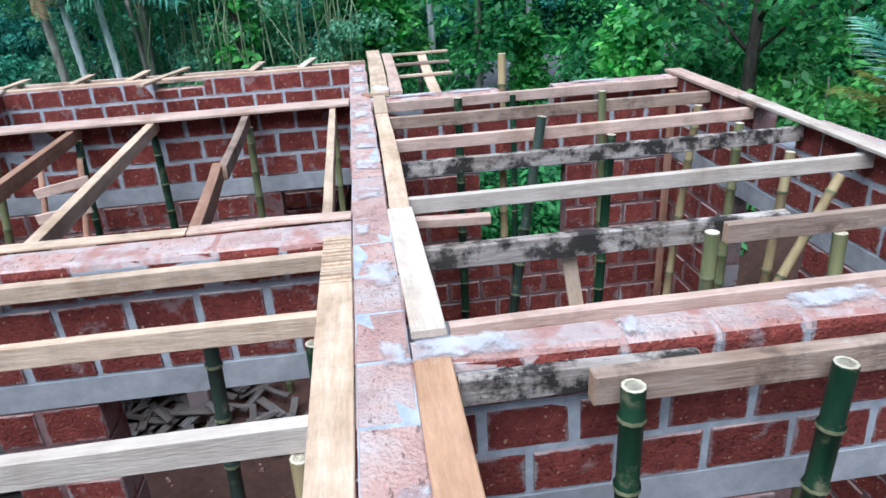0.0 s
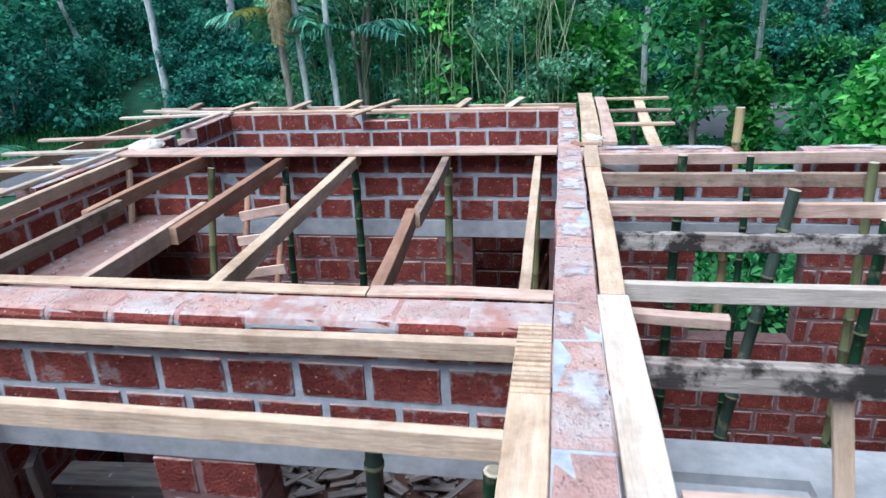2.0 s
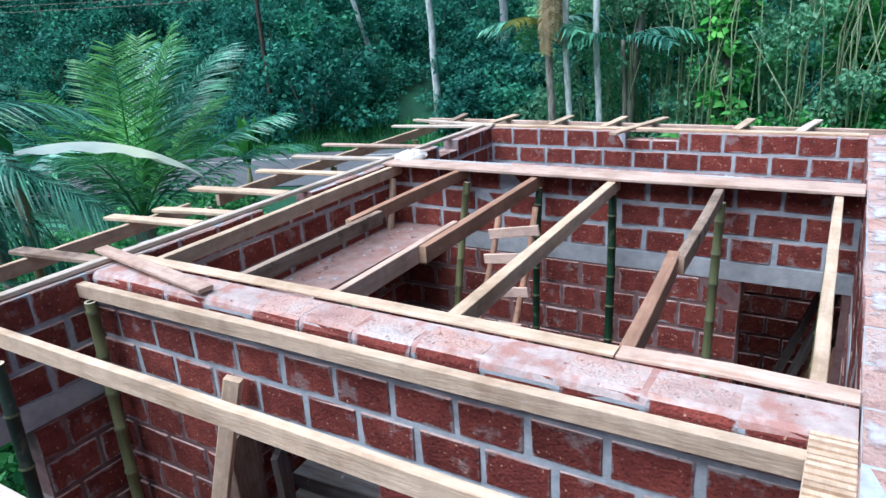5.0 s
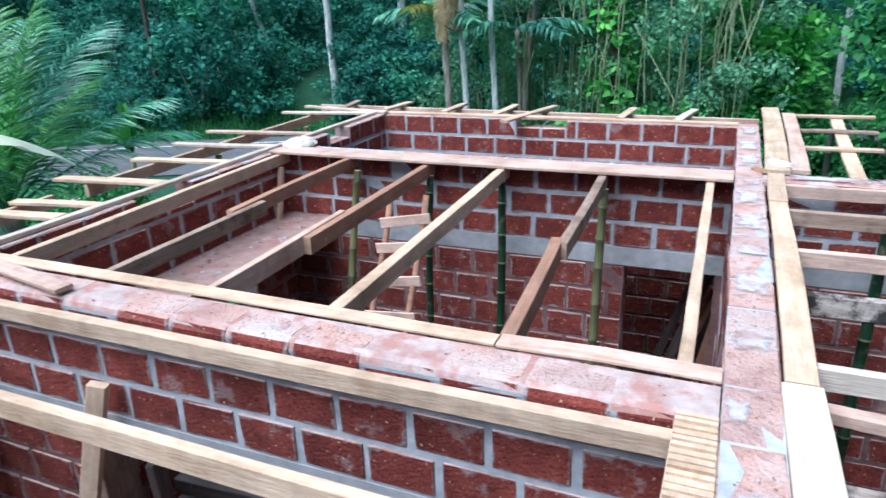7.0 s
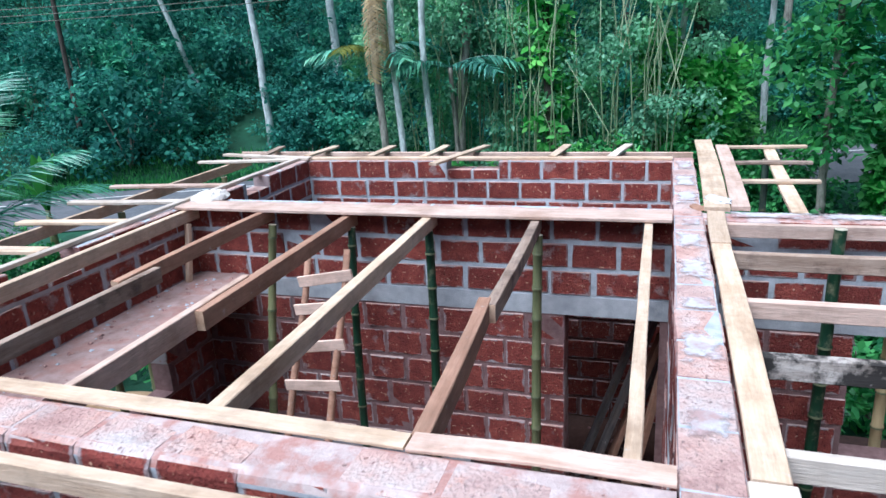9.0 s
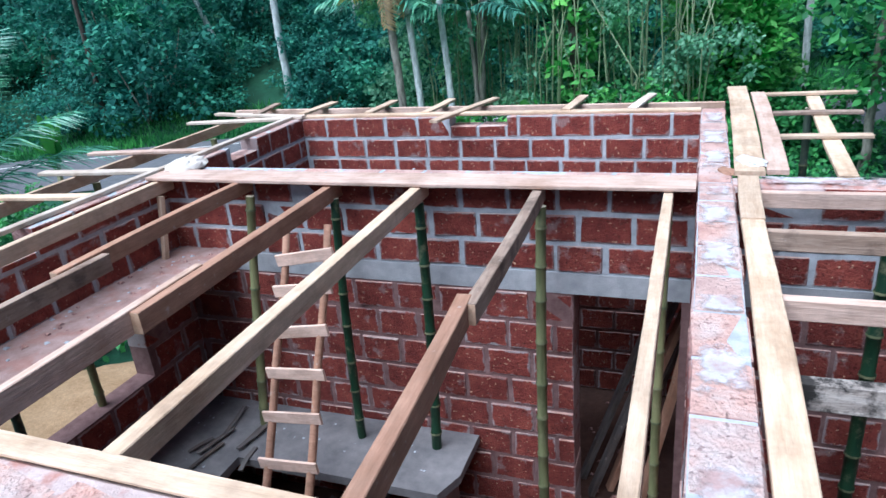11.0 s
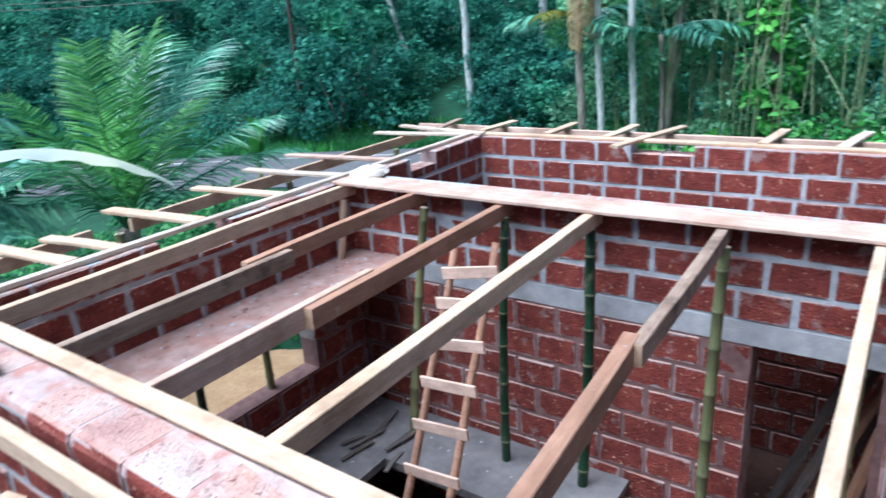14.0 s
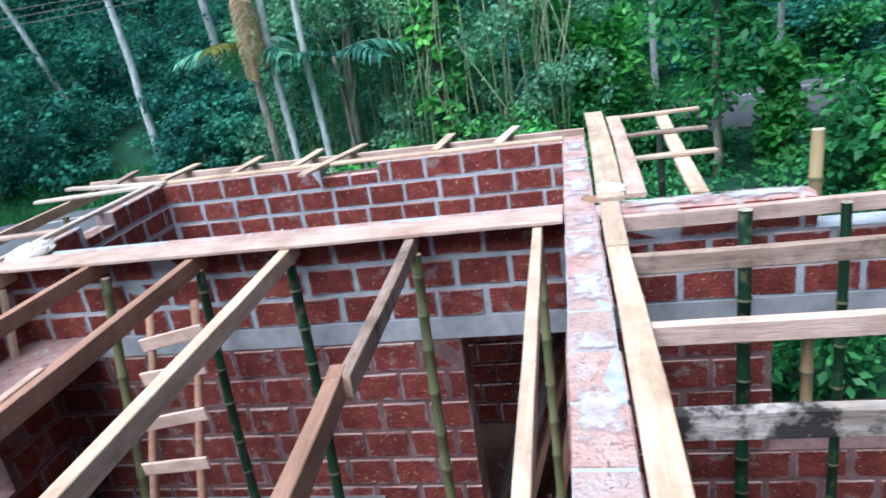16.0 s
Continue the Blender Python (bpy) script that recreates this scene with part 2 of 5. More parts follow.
BAM_GREEN = bamboo_material("green_bamboo", (0.006, 0.024, 0.014), (0.020, 0.056, 0.028))
BAM_OLIVE = bamboo_material("olive_bamboo", (0.10, 0.115, 0.055), (0.22, 0.22, 0.11))
BAM_TAN = bamboo_material("dry_bamboo", (0.30, 0.22, 0.11), (0.48, 0.38, 0.22))
BAM_DARK = bamboo_material("dark_bamboo", (0.020, 0.035, 0.03), (0.05, 0.07, 0.055))
BAM_PALE = bamboo_material("pale_stem", (0.20, 0.27, 0.16), (0.40, 0.46, 0.29))
BAM_NODE = bamboo_material("bamboo_node", (0.10, 0.13, 0.07), (0.27, 0.27, 0.16))
BAM_CUT = wood_material("bamboo_cut_end", (0.60, 0.55, 0.40), (0.78, 0.73, 0.58), dirty=0.1)
# earth tone lowered to deepen the shade inside the rooms
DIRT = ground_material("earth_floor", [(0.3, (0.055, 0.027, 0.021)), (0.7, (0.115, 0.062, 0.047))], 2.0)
SAND = ground_material("sand", [(0.3, (0.38, 0.24, 0.125)), (0.7, (0.52, 0.35, 0.20))], 3.0, 0.8)
# soil kept dark so bare ground passes for shade under the plants
SOIL = ground_material("shaded_grassy_soil", [(0.25, (0.010, 0.035, 0.018)), (0.5, (0.018, 0.075, 0.040)), (0.8, (0.030, 0.105, 0.050))], 0.5)
ASPHALT = ground_material("asphalt", [(0.3, (0.10, 0.105, 0.115)), (0.7, (0.14, 0.145, 0.155))], 1.0, 0.3)
PAINT = ground_material("road_paint", [(0.3, (0.55, 0.55, 0.53)), (0.7, (0.75, 0.75, 0.72))], 3.0, 0.2)
# distant blue haze is mixed into this leaf green
LEAF_FAR = leaf_material("hazy_far_foliage", (0.016, 0.115, 0.095), (0.11, 0.40, 0.29), 0.8)
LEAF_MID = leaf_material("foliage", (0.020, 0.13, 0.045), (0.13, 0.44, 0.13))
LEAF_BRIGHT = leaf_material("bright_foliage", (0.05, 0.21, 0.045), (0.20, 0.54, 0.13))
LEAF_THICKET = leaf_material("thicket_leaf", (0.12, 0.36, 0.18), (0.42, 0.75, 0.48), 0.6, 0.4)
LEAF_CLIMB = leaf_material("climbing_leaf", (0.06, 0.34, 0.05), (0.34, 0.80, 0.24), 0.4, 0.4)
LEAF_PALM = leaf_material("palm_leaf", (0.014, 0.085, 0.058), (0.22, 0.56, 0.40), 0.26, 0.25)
LEAF_PALM.node_tree.nodes["Principled BSDF"].inputs["Specular IOR Level"].default_value = 0.45
LEAF_FRESH = leaf_material("fresh_palm_leaf", (0.03, 0.16, 0.05), (0.27, 0.62, 0.22), 0.35)
LEAF_YELLOW = leaf_material("yellowing_palm_leaf", (0.14, 0.17, 0.03), (0.30, 0.29, 0.06))
LEAF_DRY = leaf_material("dry_leaf", (0.42, 0.29, 0.15), (0.66, 0.50, 0.30), 0.8, 0.15)
LEAF_SILVER = leaf_material("banana_underside", (0.5, 0.58, 0.56), (0.62, 0.69, 0.68), 0.35, 0.2)
BARK_PALE = bark_material("pale_bark", (0.36, 0.40, 0.38), (0.80, 0.84, 0.82))
BARK_DARK = bark_material("dark_bark", (0.035, 0.03, 0.025), (0.10, 0.085, 0.07))
BARK_MID = bark_material("mottled_bark", (0.12, 0.11, 0.09), (0.34, 0.32, 0.27))


# ---- building blocks ----
def part(name, bm, material, parent=None, label="", smooth=False):
    me = bpy.data.meshes.new(name)
    bm.normal_update()
    bm.to_mesh(me)
    bm.free()
    if smooth:
        for p in me.polygons:
            p.use_smooth = True
    for m in material if isinstance(material, (list, tuple)) else (material,):
        me.materials.append(m)
    ob = new(name, me)
    ob.parent = parent
    return tagged(ob, label)


def add_box(bm, lo, hi):
    m = Matrix.Translation([(a + b) / 2 for a, b in zip(lo, hi)]) @ Matrix.Diagonal([b - a for a, b in zip(lo, hi)] + [1])
    return bmesh.ops.create_cube(bm, size=1, matrix=m)["verts"]


def soft_box(size, bevel, wobble, rng, top_bevel=0.0):
    bm = bmesh.new()
    add_box(bm, [-s / 2 for s in size], [s / 2 for s in size])
    if top_bevel:
        bm.clear()
        hy, hz, k = size[1] / 2, size[2] / 2, top_bevel
        section = [(-hy, -hz), (hy, -hz), (hy, hz - k), (hy - 0.25 * k, hz - 0.4 * k), (hy - 0.8 * k, hz - 0.06 * k), (-hy + 0.8 * k, hz - 0.06 * k), (-hy + 0.25 * k, hz - 0.4 * k), (-hy, hz - k)]
        ends = [[bm.verts.new((x, y, z)) for y, z in section] for x in (-size[0] / 2, size[0] / 2)]
        bm.faces.new(ends[0][::-1])
        bm.faces.new(ends[1])
        for n in range(len(section)):
            m = (n + 1) % len(section)
            bm.faces.new((ends[0][n], ends[0][m], ends[1][m], ends[1][n]))
    else:
        bmesh.ops.bevel(bm, geom=bm.edges[:], offset=bevel, segments=1, affect="EDGES")
    for v in bm.verts:
        v.co += Vector([rng.uniform(-wobble, wobble) for _ in range(3)])
    return bm


COURSES = [round(0.25 + 0.2345 * i, 4) for i in range(10)] + [2.51, 2.72, 2.925, 3.13]
PITCH, JOINT, THICK = 0.335, 0.024, 0.19
LINTEL = COURSES[9]
brick_rng = random.Random(7)


def block_mesh(name, top):
    bm = soft_box((0.311, THICK + 0.002, 0.2), 0.009, 0.004, brick_rng, 0.045 if top else 0.0)
    me = bpy.data.meshes.new(name)
    bm.to_mesh(me)
    bm.free()
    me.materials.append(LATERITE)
    return me


BLOCKS = [block_mesh("laterite_block", False) for _ in range(6)]
CAPS = [block_mesh("laterite_cap_block", True) for _ in range(4)]
WALLS = []


def wall(name, start, end, label, openings=(), missing=(), phase=0.0, cap=False, thick=THICK, stubs=(), bond=None):
    """A wall of laterite blocks in cement mortar along x or y; openings: (from, to, bottom, top) along it; stubs: (from, to, bottom, top) of cut blocks in a gap;
    bond: course -> (place of one joint, pitch) where the bond is not the regular one."""
    a, b = Vector(start), Vector(end)
    along = (b - a).normalized()
    side = Vector((-along.y, along.x))
    length, turn = (b - a).length, math.atan2(along.y, along.x)
    cuts = [*openings, *missing]
    core, band, jobs = bmesh.new(), bmesh.new(), []
    to_world = Matrix.Translation((a.x, a.y, 0)) @ Matrix.Rotation(turn, 4, "Z")
    runs = []
    for k in range(len(COURSES) - 1):
        z0, z1 = COURSES[k], COURSES[k + 1]
        is_band, last = abs(z0 - LINTEL) < 0.01, k == len(COURSES) - 2
        free = [(0.0, length)]
        for c0, c1, d0, d1 in cuts:
            if d0 < (z0 + z1) / 2 < d1:
                free = [(p, q) for f0, f1 in free for p, q in ((f0, min(f1, c0)), (max(f0, c1), f1)) if q - p > 0.02]
        for f0, f1 in free:
            if is_band:
                add_box(band, (f0, -thick / 2 - 0.002, z0), (f1, thick / 2 + 0.002, z1))
                continue
            if runs and runs[-1][:2] == (f0, f1) and abs(runs[-1][3] - z0) < 0.001 and not (last and cap):
                runs[-1] = (f0, f1, runs[-1][2], z1)
            else:
                runs.append((f0, f1, z0, z1))
            joint, pitch = (bond or {}).get(k, (phase + (0.5 if k % 2 else 0.0) * PITCH, PITCH))
            s = joint % pitch - pitch
            while s < f1:
                gap = (0.016 if bond else 0.005) if last and not cap else JOINT
                p, q = max(s + gap / 2, f0), min(s + pitch - gap / 2 + brick_rng.uniform(-0.008, 0.008), f1)
                if q - p > 0.06:
                    jobs.append((p, q, z0 + (0.0 if k == 0 else JOINT / 2), z1 - (0.0 if last else JOINT / 2), last and cap, thick / THICK))
                s += pitch
    for p, q, z0, z1 in stubs:
        count = max(2, round((q - p) / 0.34))
        for n in range(count):
            jobs.append((p + (q - p) * n / count, p + (q - p) * (n + 1) / count - 0.018, z0 + 0.012, z1, False, thick / THICK))
        add_box(core, (p, -thick / 2 + 0.004, z0), (q, thick / 2 - 0.004, z1 - 0.006))
    for f0, f1, z0, z1 in runs:
        top = z1 > 3.1
        add_box(core, (f0 + 0.004, -thick / 2 + 0.004, z0), (f1 - 0.004, thick / 2 - 0.004, z1 - ((0.049 if cap else 0.002) if top else 0)))
        if top and cap:
            hy = thick / 2 - 0.001
            section = [(-hy, z1 - 0.06), (hy, z1 - 0.06), (hy, z1 - 0.043), (hy - 0.011, z1 - 0.018), (hy - 0.035, z1 - 0.003), (-hy + 0.035, z1 - 0.003), (-hy + 0.011, z1 - 0.018), (-hy, z1 - 0.043)]
            ends = [[core.verts.new((x, y, z)) for y, z in section] for x in (f0 + 0.004, f1 - 0.004)]
            core.faces.new(ends[0][::-1])
            core.faces.new(ends[1])
            for n in range(len(section)):
                m = (n + 1) % len(section)
                core.faces.new((ends[0][n], ends[0][m], ends[1][m], ends[1][n]))
    core.normal_update()
    for fc in core.faces:
        fc.material_index = 1 if max(v.co.z for v in fc.verts) < LINTEL + 0.01 else 0
    if cap:
        for fc in core.faces:
            if fc.calc_center_median().z > 3.09 and fc.normal.z > 0.3:
                fc.material_index = 2
    core.transform(to_world)
    ob = tagged(part(name, core, [MORTAR, MORTAR_RED, MORTAR_DUSTY]), label, "wall", kind="structure")
    if len(band.verts):
        band.transform(to_world)
        part("lintel_band", band, CONCRETE, ob, "grey cast concrete lintel band")
    else:
        band.free()
    WALLS.append((ob, to_world, jobs))
    return ob


def lay_blocks():
    """The blocks of all walls, as pieces of their own."""
    for ob, to_world, jobs in WALLS:
        for p, q, z0, z1, cap, deep in jobs:
            o = new("laterite_block", brick_rng.choice(CAPS if cap else BLOCKS))
            o.parent = ob
            o.matrix_basis = (to_world @ Matrix.Translation(((p + q) / 2, brick_rng.uniform(-0.003, 0.003), (z0 + z1) / 2)) @ Matrix.Rotation(brick_rng.choice((0, math.pi)) if not cap else 0, 4, "Z")
                              @ Matrix.Rotation(brick_rng.uniform(-0.012, 0.012), 4, "Z") @ Matrix.Diagonal(((q - p) / 0.311, deep * brick_rng.uniform(0.99, 1.03), (z1 - z0) / 0.2, 1)))


# ---- the shell: seven rooms' worth of block walls, open to the sky ----
RED = "unplastered red laterite block wall with grey mortar joints"
wall("wall_middle", (0.095, -2.4), (0.095, 8.3), RED + ", walked on along its top", phase=0.1)
wall("wall_cross_near", (-3.935, 2.962), (0.0, 2.962), RED + " with two door openings", openings=[(2.565, 3.685, 0.25, 2.39), (0.935, 2.035, 0.25, 2.39)], phase=0.25, cap=True, thick=0.25, bond={12: (3.277, 0.325), 11: (3.156, 0.331), 10: (3.276, 0.330)})
wall("wall_cross_far", (-3.935, 6.145), (0.0, 6.145), RED + " with a doorway beside its end", openings=[(3.195, 3.875, 0.25, 2.39)], phase=0.22, thick=0.25, bond={12: (2.783, 0.325), 11: (3.241, 0.336), 10: (2.445, 0.322)})
wall("wall_back", (-3.935, 8.2), (0.0, 8.2), RED + " with a notch in its top course", missing=[(1.66, 2.23, 2.94, 3.2)], phase=0.05, stubs=[(1.66, 2.23, 2.925, 3.04)], bond={12: (0.283, 0.342), 11: (0.02, 0.346)})
wall("wall_outer", (-4.03, -2.4), (-4.03, 8.295), RED + " with a window opening and a stepped top", openings=[(6.30, 7.83, 1.60, 2.39), (3.6, 4.7, 1.2, 2.39)], missing=[(9.28, 9.68, 2.94, 3.2), (6.66, 7.22, 2.94, 3.2)], phase=0.18, stubs=[(9.28, 9.68, 2.925, 3.02), (6.66, 7.22, 2.925, 2.975)])
wall("wall_side_near", (0.19, 1.765), (3.1, 1.765), RED + " with a rounded block capping", openings=[(1.45, 2.35, 0.25, 2.39)], phase=0.05, cap=True)
wall("wall_side_back", (0.19, 6.12), (3.1, 6.12), RED + " with a window opening and a gap in its top course", openings=[(0.98, 1.85, 1.35, 2.39)], missing=[(1.20, 1.72, 2.94, 3.2)], phase=0.12, cap=True)
wall("wall_side_outer", (3.2, -2.4), (3.2, 6.215), RED + " with a wide opening under its lintel band", openings=[(6.24, 7.28, 0.25, 2.39)], missing=[(6.50, 7.05, 2.94, 3.2)], phase=0.2)
wall("wall_front", (-3.935, -2.3), (0.0, -2.3), RED, phase=0.0)
wall("wall_side_front", (0.19, -2.3), (3.1, -2.3), RED, phase=0.1)

bm = bmesh.new()
add_box(bm, (-4.3, -2.5, -0.12), (3.35, 8.32, 0.25))
bmesh.ops.subdivide_edges(bm, edges=bm.edges[:], cuts=20, use_grid_fill=True)
for v in bm.verts:
    if v.co.z > 0.2:
        v.co.z += 0.02 * noise.noise(v.co * 2.0) - 0.01
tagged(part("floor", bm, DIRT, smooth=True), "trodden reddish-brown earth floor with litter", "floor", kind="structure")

# loft slab over the window, against the outer wall
bm = bmesh.new()
add_box(bm, (-3.93, 3.09, 2.42), (-3.41, 6.015, 2.53))
bmesh.ops.subdivide_edges(bm, edges=bm.edges[:], cuts=8, use_grid_fill=True)
for v in bm.verts:
    if v.co.z > 2.52:
        v.co.z += 0.012 * noise.noise(v.co * 6.0)
tagged(part("overhead_slab", bm, LEDGE), "dusty cast loft slab along the block wall", "slab", kind="structure")

# added slab, hidden from view, that keeps light off the back room doorway
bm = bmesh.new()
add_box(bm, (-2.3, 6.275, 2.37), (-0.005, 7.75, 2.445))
tagged(part("overhead_slab", bm, LEDGE), "unseen slab added to shade the back room doorway", "slab", kind="structure")

# cast shelf slab with a sunken panel, inside the side room
bm = bmesh.new()
add_box(bm, (0.192, 1.862, 2.34), (1.60, 3.10, 2.395))
for lo, hi in (((0.192, 1.862, 2.395), (0.50, 3.10, 2.45)), ((1.05, 1.862, 2.395), (1.60, 3.10, 2.45)), ((0.50, 2.87, 2.395), (1.05, 3.10, 2.45)), ((0.50, 1.862, 2.395), (1.05, 2.05, 2.45))):
    add_box(bm, lo, hi)
tagged(part("shelf_slab", bm, CONCRETE), "grey cast shelf slab with a sunken panel", "slab", kind="structure")


# ---- ground, road and hillside ----
ROAD = [(-60, -6), (-42, 4.0), (-30, 11.0), (-20, 16.8), (-10, 21.6), (0, 25.0), (8, 27.2), (16, 28.2), (30, 27.5), (60, 22)]
ROAD_X, ROAD_Y = [p[0] for p in ROAD], [p[1] for p in ROAD]


def road_y(x):
    return np.interp(x, ROAD_X, ROAD_Y)


def land(x, y):
    """Height of the ground: flat about the house and road, a wooded bank beyond the road."""
    beyond = np.maximum(y - road_y(x) - 5.0, 0.0)
    h = -0.3 + 0.42 * beyond - 0.0016 * np.minimum(beyond, 90) ** 2
    rough = np.sin(x * 0.31 + 1.3) * np.cos(y * 0.27) + 0.6 * np.sin(x * 0.83 + y * 0.57)
    return h + np.minimum(beyond, 10) * 0.06 * rough


def grid_mesh(name, xs, ys, height, material):
    X, Y = np.meshgrid(xs, ys)
    verts = np.stack([X, Y, height(X, Y)], -1).reshape(-1, 3)
    n, m = len(xs), len(ys)
    i = (np.arange(m - 1)[:, None] * n + np.arange(n - 1)).ravel()
    faces = np.stack([i, i + 1, i + n + 1, i + n], 1)
    me = bpy.data.meshes.new(name)
    me.from_pydata(verts.tolist(), [], faces.tolist())
    me.materials.append(material)
    for p in me.polygons:
        p.use_smooth = True
    return new(name, me)


xs = np.concatenate([np.linspace(-900, -70, 12), np.linspace(-60, 60, 121), np.linspace(70, 900, 12)])
ys = np.concatenate([np.linspace(-900, -40, 12), np.linspace(-30, 90, 121), np.linspace(100, 900, 12)])
tagged(grid_mesh("ground", xs, ys, lambda X, Y: land(X, Y) - 0.02, SOIL), "green soil darkened like plant shade, rising to a wooded bank", "ground", kind="structure")


def ribbon(name, off0, off1, z, material, label, category, xs, dash=0):
    verts, faces = [], []
    for n, x in enumerate(xs):
        y = float(road_y(x))
        verts += [(x, y + off0, z), (x, y + off1, z)]
        if n and (not dash or n % dash < dash // 2):
            faces.append((2 * n - 2, 2 * n, 2 * n + 1, 2 * n - 1))
    me = bpy.data.meshes.new(name)
    me.from_pydata(verts, [], faces)
    me.materials.append(material)
    return tagged(new(name, me), label, category, kind="structure")


ribbon("road", -3.1, 3.1, -0.285, ASPHALT, "grey asphalt village road", "road", np.linspace(-58, 58, 80))
ribbon("road_line", 1.9, 2.02, -0.279, PAINT, "worn white edge line on the road", "road marking", np.linspace(-58, 58, 80))

# cut earth bank beside the house
bm = bmesh.new()
bmesh.ops.create_grid(bm, x_segments=24, y_segments=40, size=1.0)
for v in bm.verts:
    s, y = (v.co.x + 1) / 2, v.co.y * 4.5 + 5.5
    end = max(0.0, 1 - abs(v.co.y) ** 4)
    h = 1.9 * min(1.0, s * 2.6) * end * (1 - 0.5 * max(0.0, s - 0.5))
    v.co = Vector((4.9 + 2.6 * s, y, -0.33 + h + 0.12 * noise.noise(Vector((s * 5, y * 1.5, 2))) * (s > 0.02)))
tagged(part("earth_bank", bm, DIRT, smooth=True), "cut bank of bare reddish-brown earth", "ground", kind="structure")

# heap of sand outside the window opening
bm = bmesh.new()
bmesh.ops.create_grid(bm, x_segments=26, y_segments=26, size=1.0)
for v in bm.verts:
    r = v.co.xy.length
    v.co.z = 0.75 * max(0.0, 1 - r * r) ** 0.8 + 0.05 * noise.noise(v.co * 6) - 0.03
    v.co.x, v.co.y = v.co.x * 1.9 - 6.4, v.co.y * 2.0 + 6.3
    v.co.z -= 0.32
tagged(part("heap_of_sand", bm, SAND, smooth=True), "low heap of yellow-brown building sand outside the window", "sand heap")


# ---- timber and bamboo ----
wood_rng = random.Random(11)
END_GRAIN = wood_material("end_grain", (0.50, 0.33, 0.22), (0.70, 0.52, 0.38), dirty=0.2)


def board(name, p, q, width, depth, material, label, category="plank", group="", twist=0.0, bend=0.012, worn=0.004, parent=None):
    """A sawn board whose top runs from p to q; width across, depth down."""
    p, q = Vector(p), Vector(q)
    length = (q - p).length
    bm = bmesh.new()
    n = max(2, min(10, int(length / 0.3)))
    add_box(bm, (0, -width / 2, -depth), (length, width / 2, 0))
    es = [e for e in bm.edges if abs(e.verts[0].co.x - e.verts[1].co.x) > 0.01]
    bmesh.ops.bevel(bm, geom=es, offset=min(0.004, depth * 0.2), segments=1, affect="EDGES")
    es = [e for e in bm.edges if abs(e.verts[0].co.x - e.verts[1].co.x) > 0.01]
    bmesh.ops.subdivide_edges(bm, edges=es, cuts=n - 1)
    k, ph = wood_rng.uniform(-bend, bend), wood_rng.uniform(0, 6)
    for v in bm.verts:
        s = v.co.x / length
        v.co.y += k * 4 * s * (1 - s) + worn * noise.noise(Vector((v.co.x * 3 + ph, v.co.y * 9, v.co.z * 9)))
        v.co.z += 0.35 * k * math.sin(3 * s + ph) * s * (1 - s) * 4 + worn * 0.7 * noise.noise(Vector((v.co.x * 4, v.co.y * 9 + ph, 7)))
    d = (q - p).normalized()
    side = Vector((0, 0, 1)).cross(d)
    side = side.normalized() if side.length > 0.02 else Vector((0, 1, 0))
    m = Matrix((d, side, d.cross(side))).transposed().to_4x4()
    ob = part(name, bm, material, parent)
    ob.matrix_basis = Matrix.Translation(p) @ m @ Matrix.Rotation(radians(twist), 4, "X")
    if category == "batten":
        for x0, x1 in ((-0.003, 0.001), (length - 0.001, length + 0.003)):
            bm = bmesh.new()
            add_box(bm, (x0, -width / 2 + 0.003, -depth + 0.003), (x1, width / 2 - 0.003, -0.003))
            part("sawn_end", bm, END_GRAIN, ob, "paler sawn end grain")
    return tagged(ob, label, category if parent is None else "", group)


def tube(bm, pts, radii, sides=10, cap=True):
    rings = []
    for i, p in enumerate(pts):
        d = (pts[min(i + 1, len(pts) - 1)] - pts[max(i - 1, 0)]).normalized()
        u = d.orthogonal() if abs(d.z) < 0.9 else Vector((1, 0, 0))
        u = (u - u.dot(d) * d).normalized()
        w = d.cross(u)
        rings.append([bm.verts.new(p + radii[i] * (math.cos(2 * math.pi * j / sides) * u + math.sin(2 * math.pi * j / sides) * w)) for j in range(sides)])
    faces = []
    for a, b in zip(rings, rings[1:]):
        for j in range(sides):
            faces.append(bm.faces.new((a[j], a[(j + 1) % sides], b[(j + 1) % sides], b[j])))
    if cap:
        faces.append(bm.faces.new(rings[0][::-1]))
        faces.append(bm.faces.new(rings[-1]))
    return faces


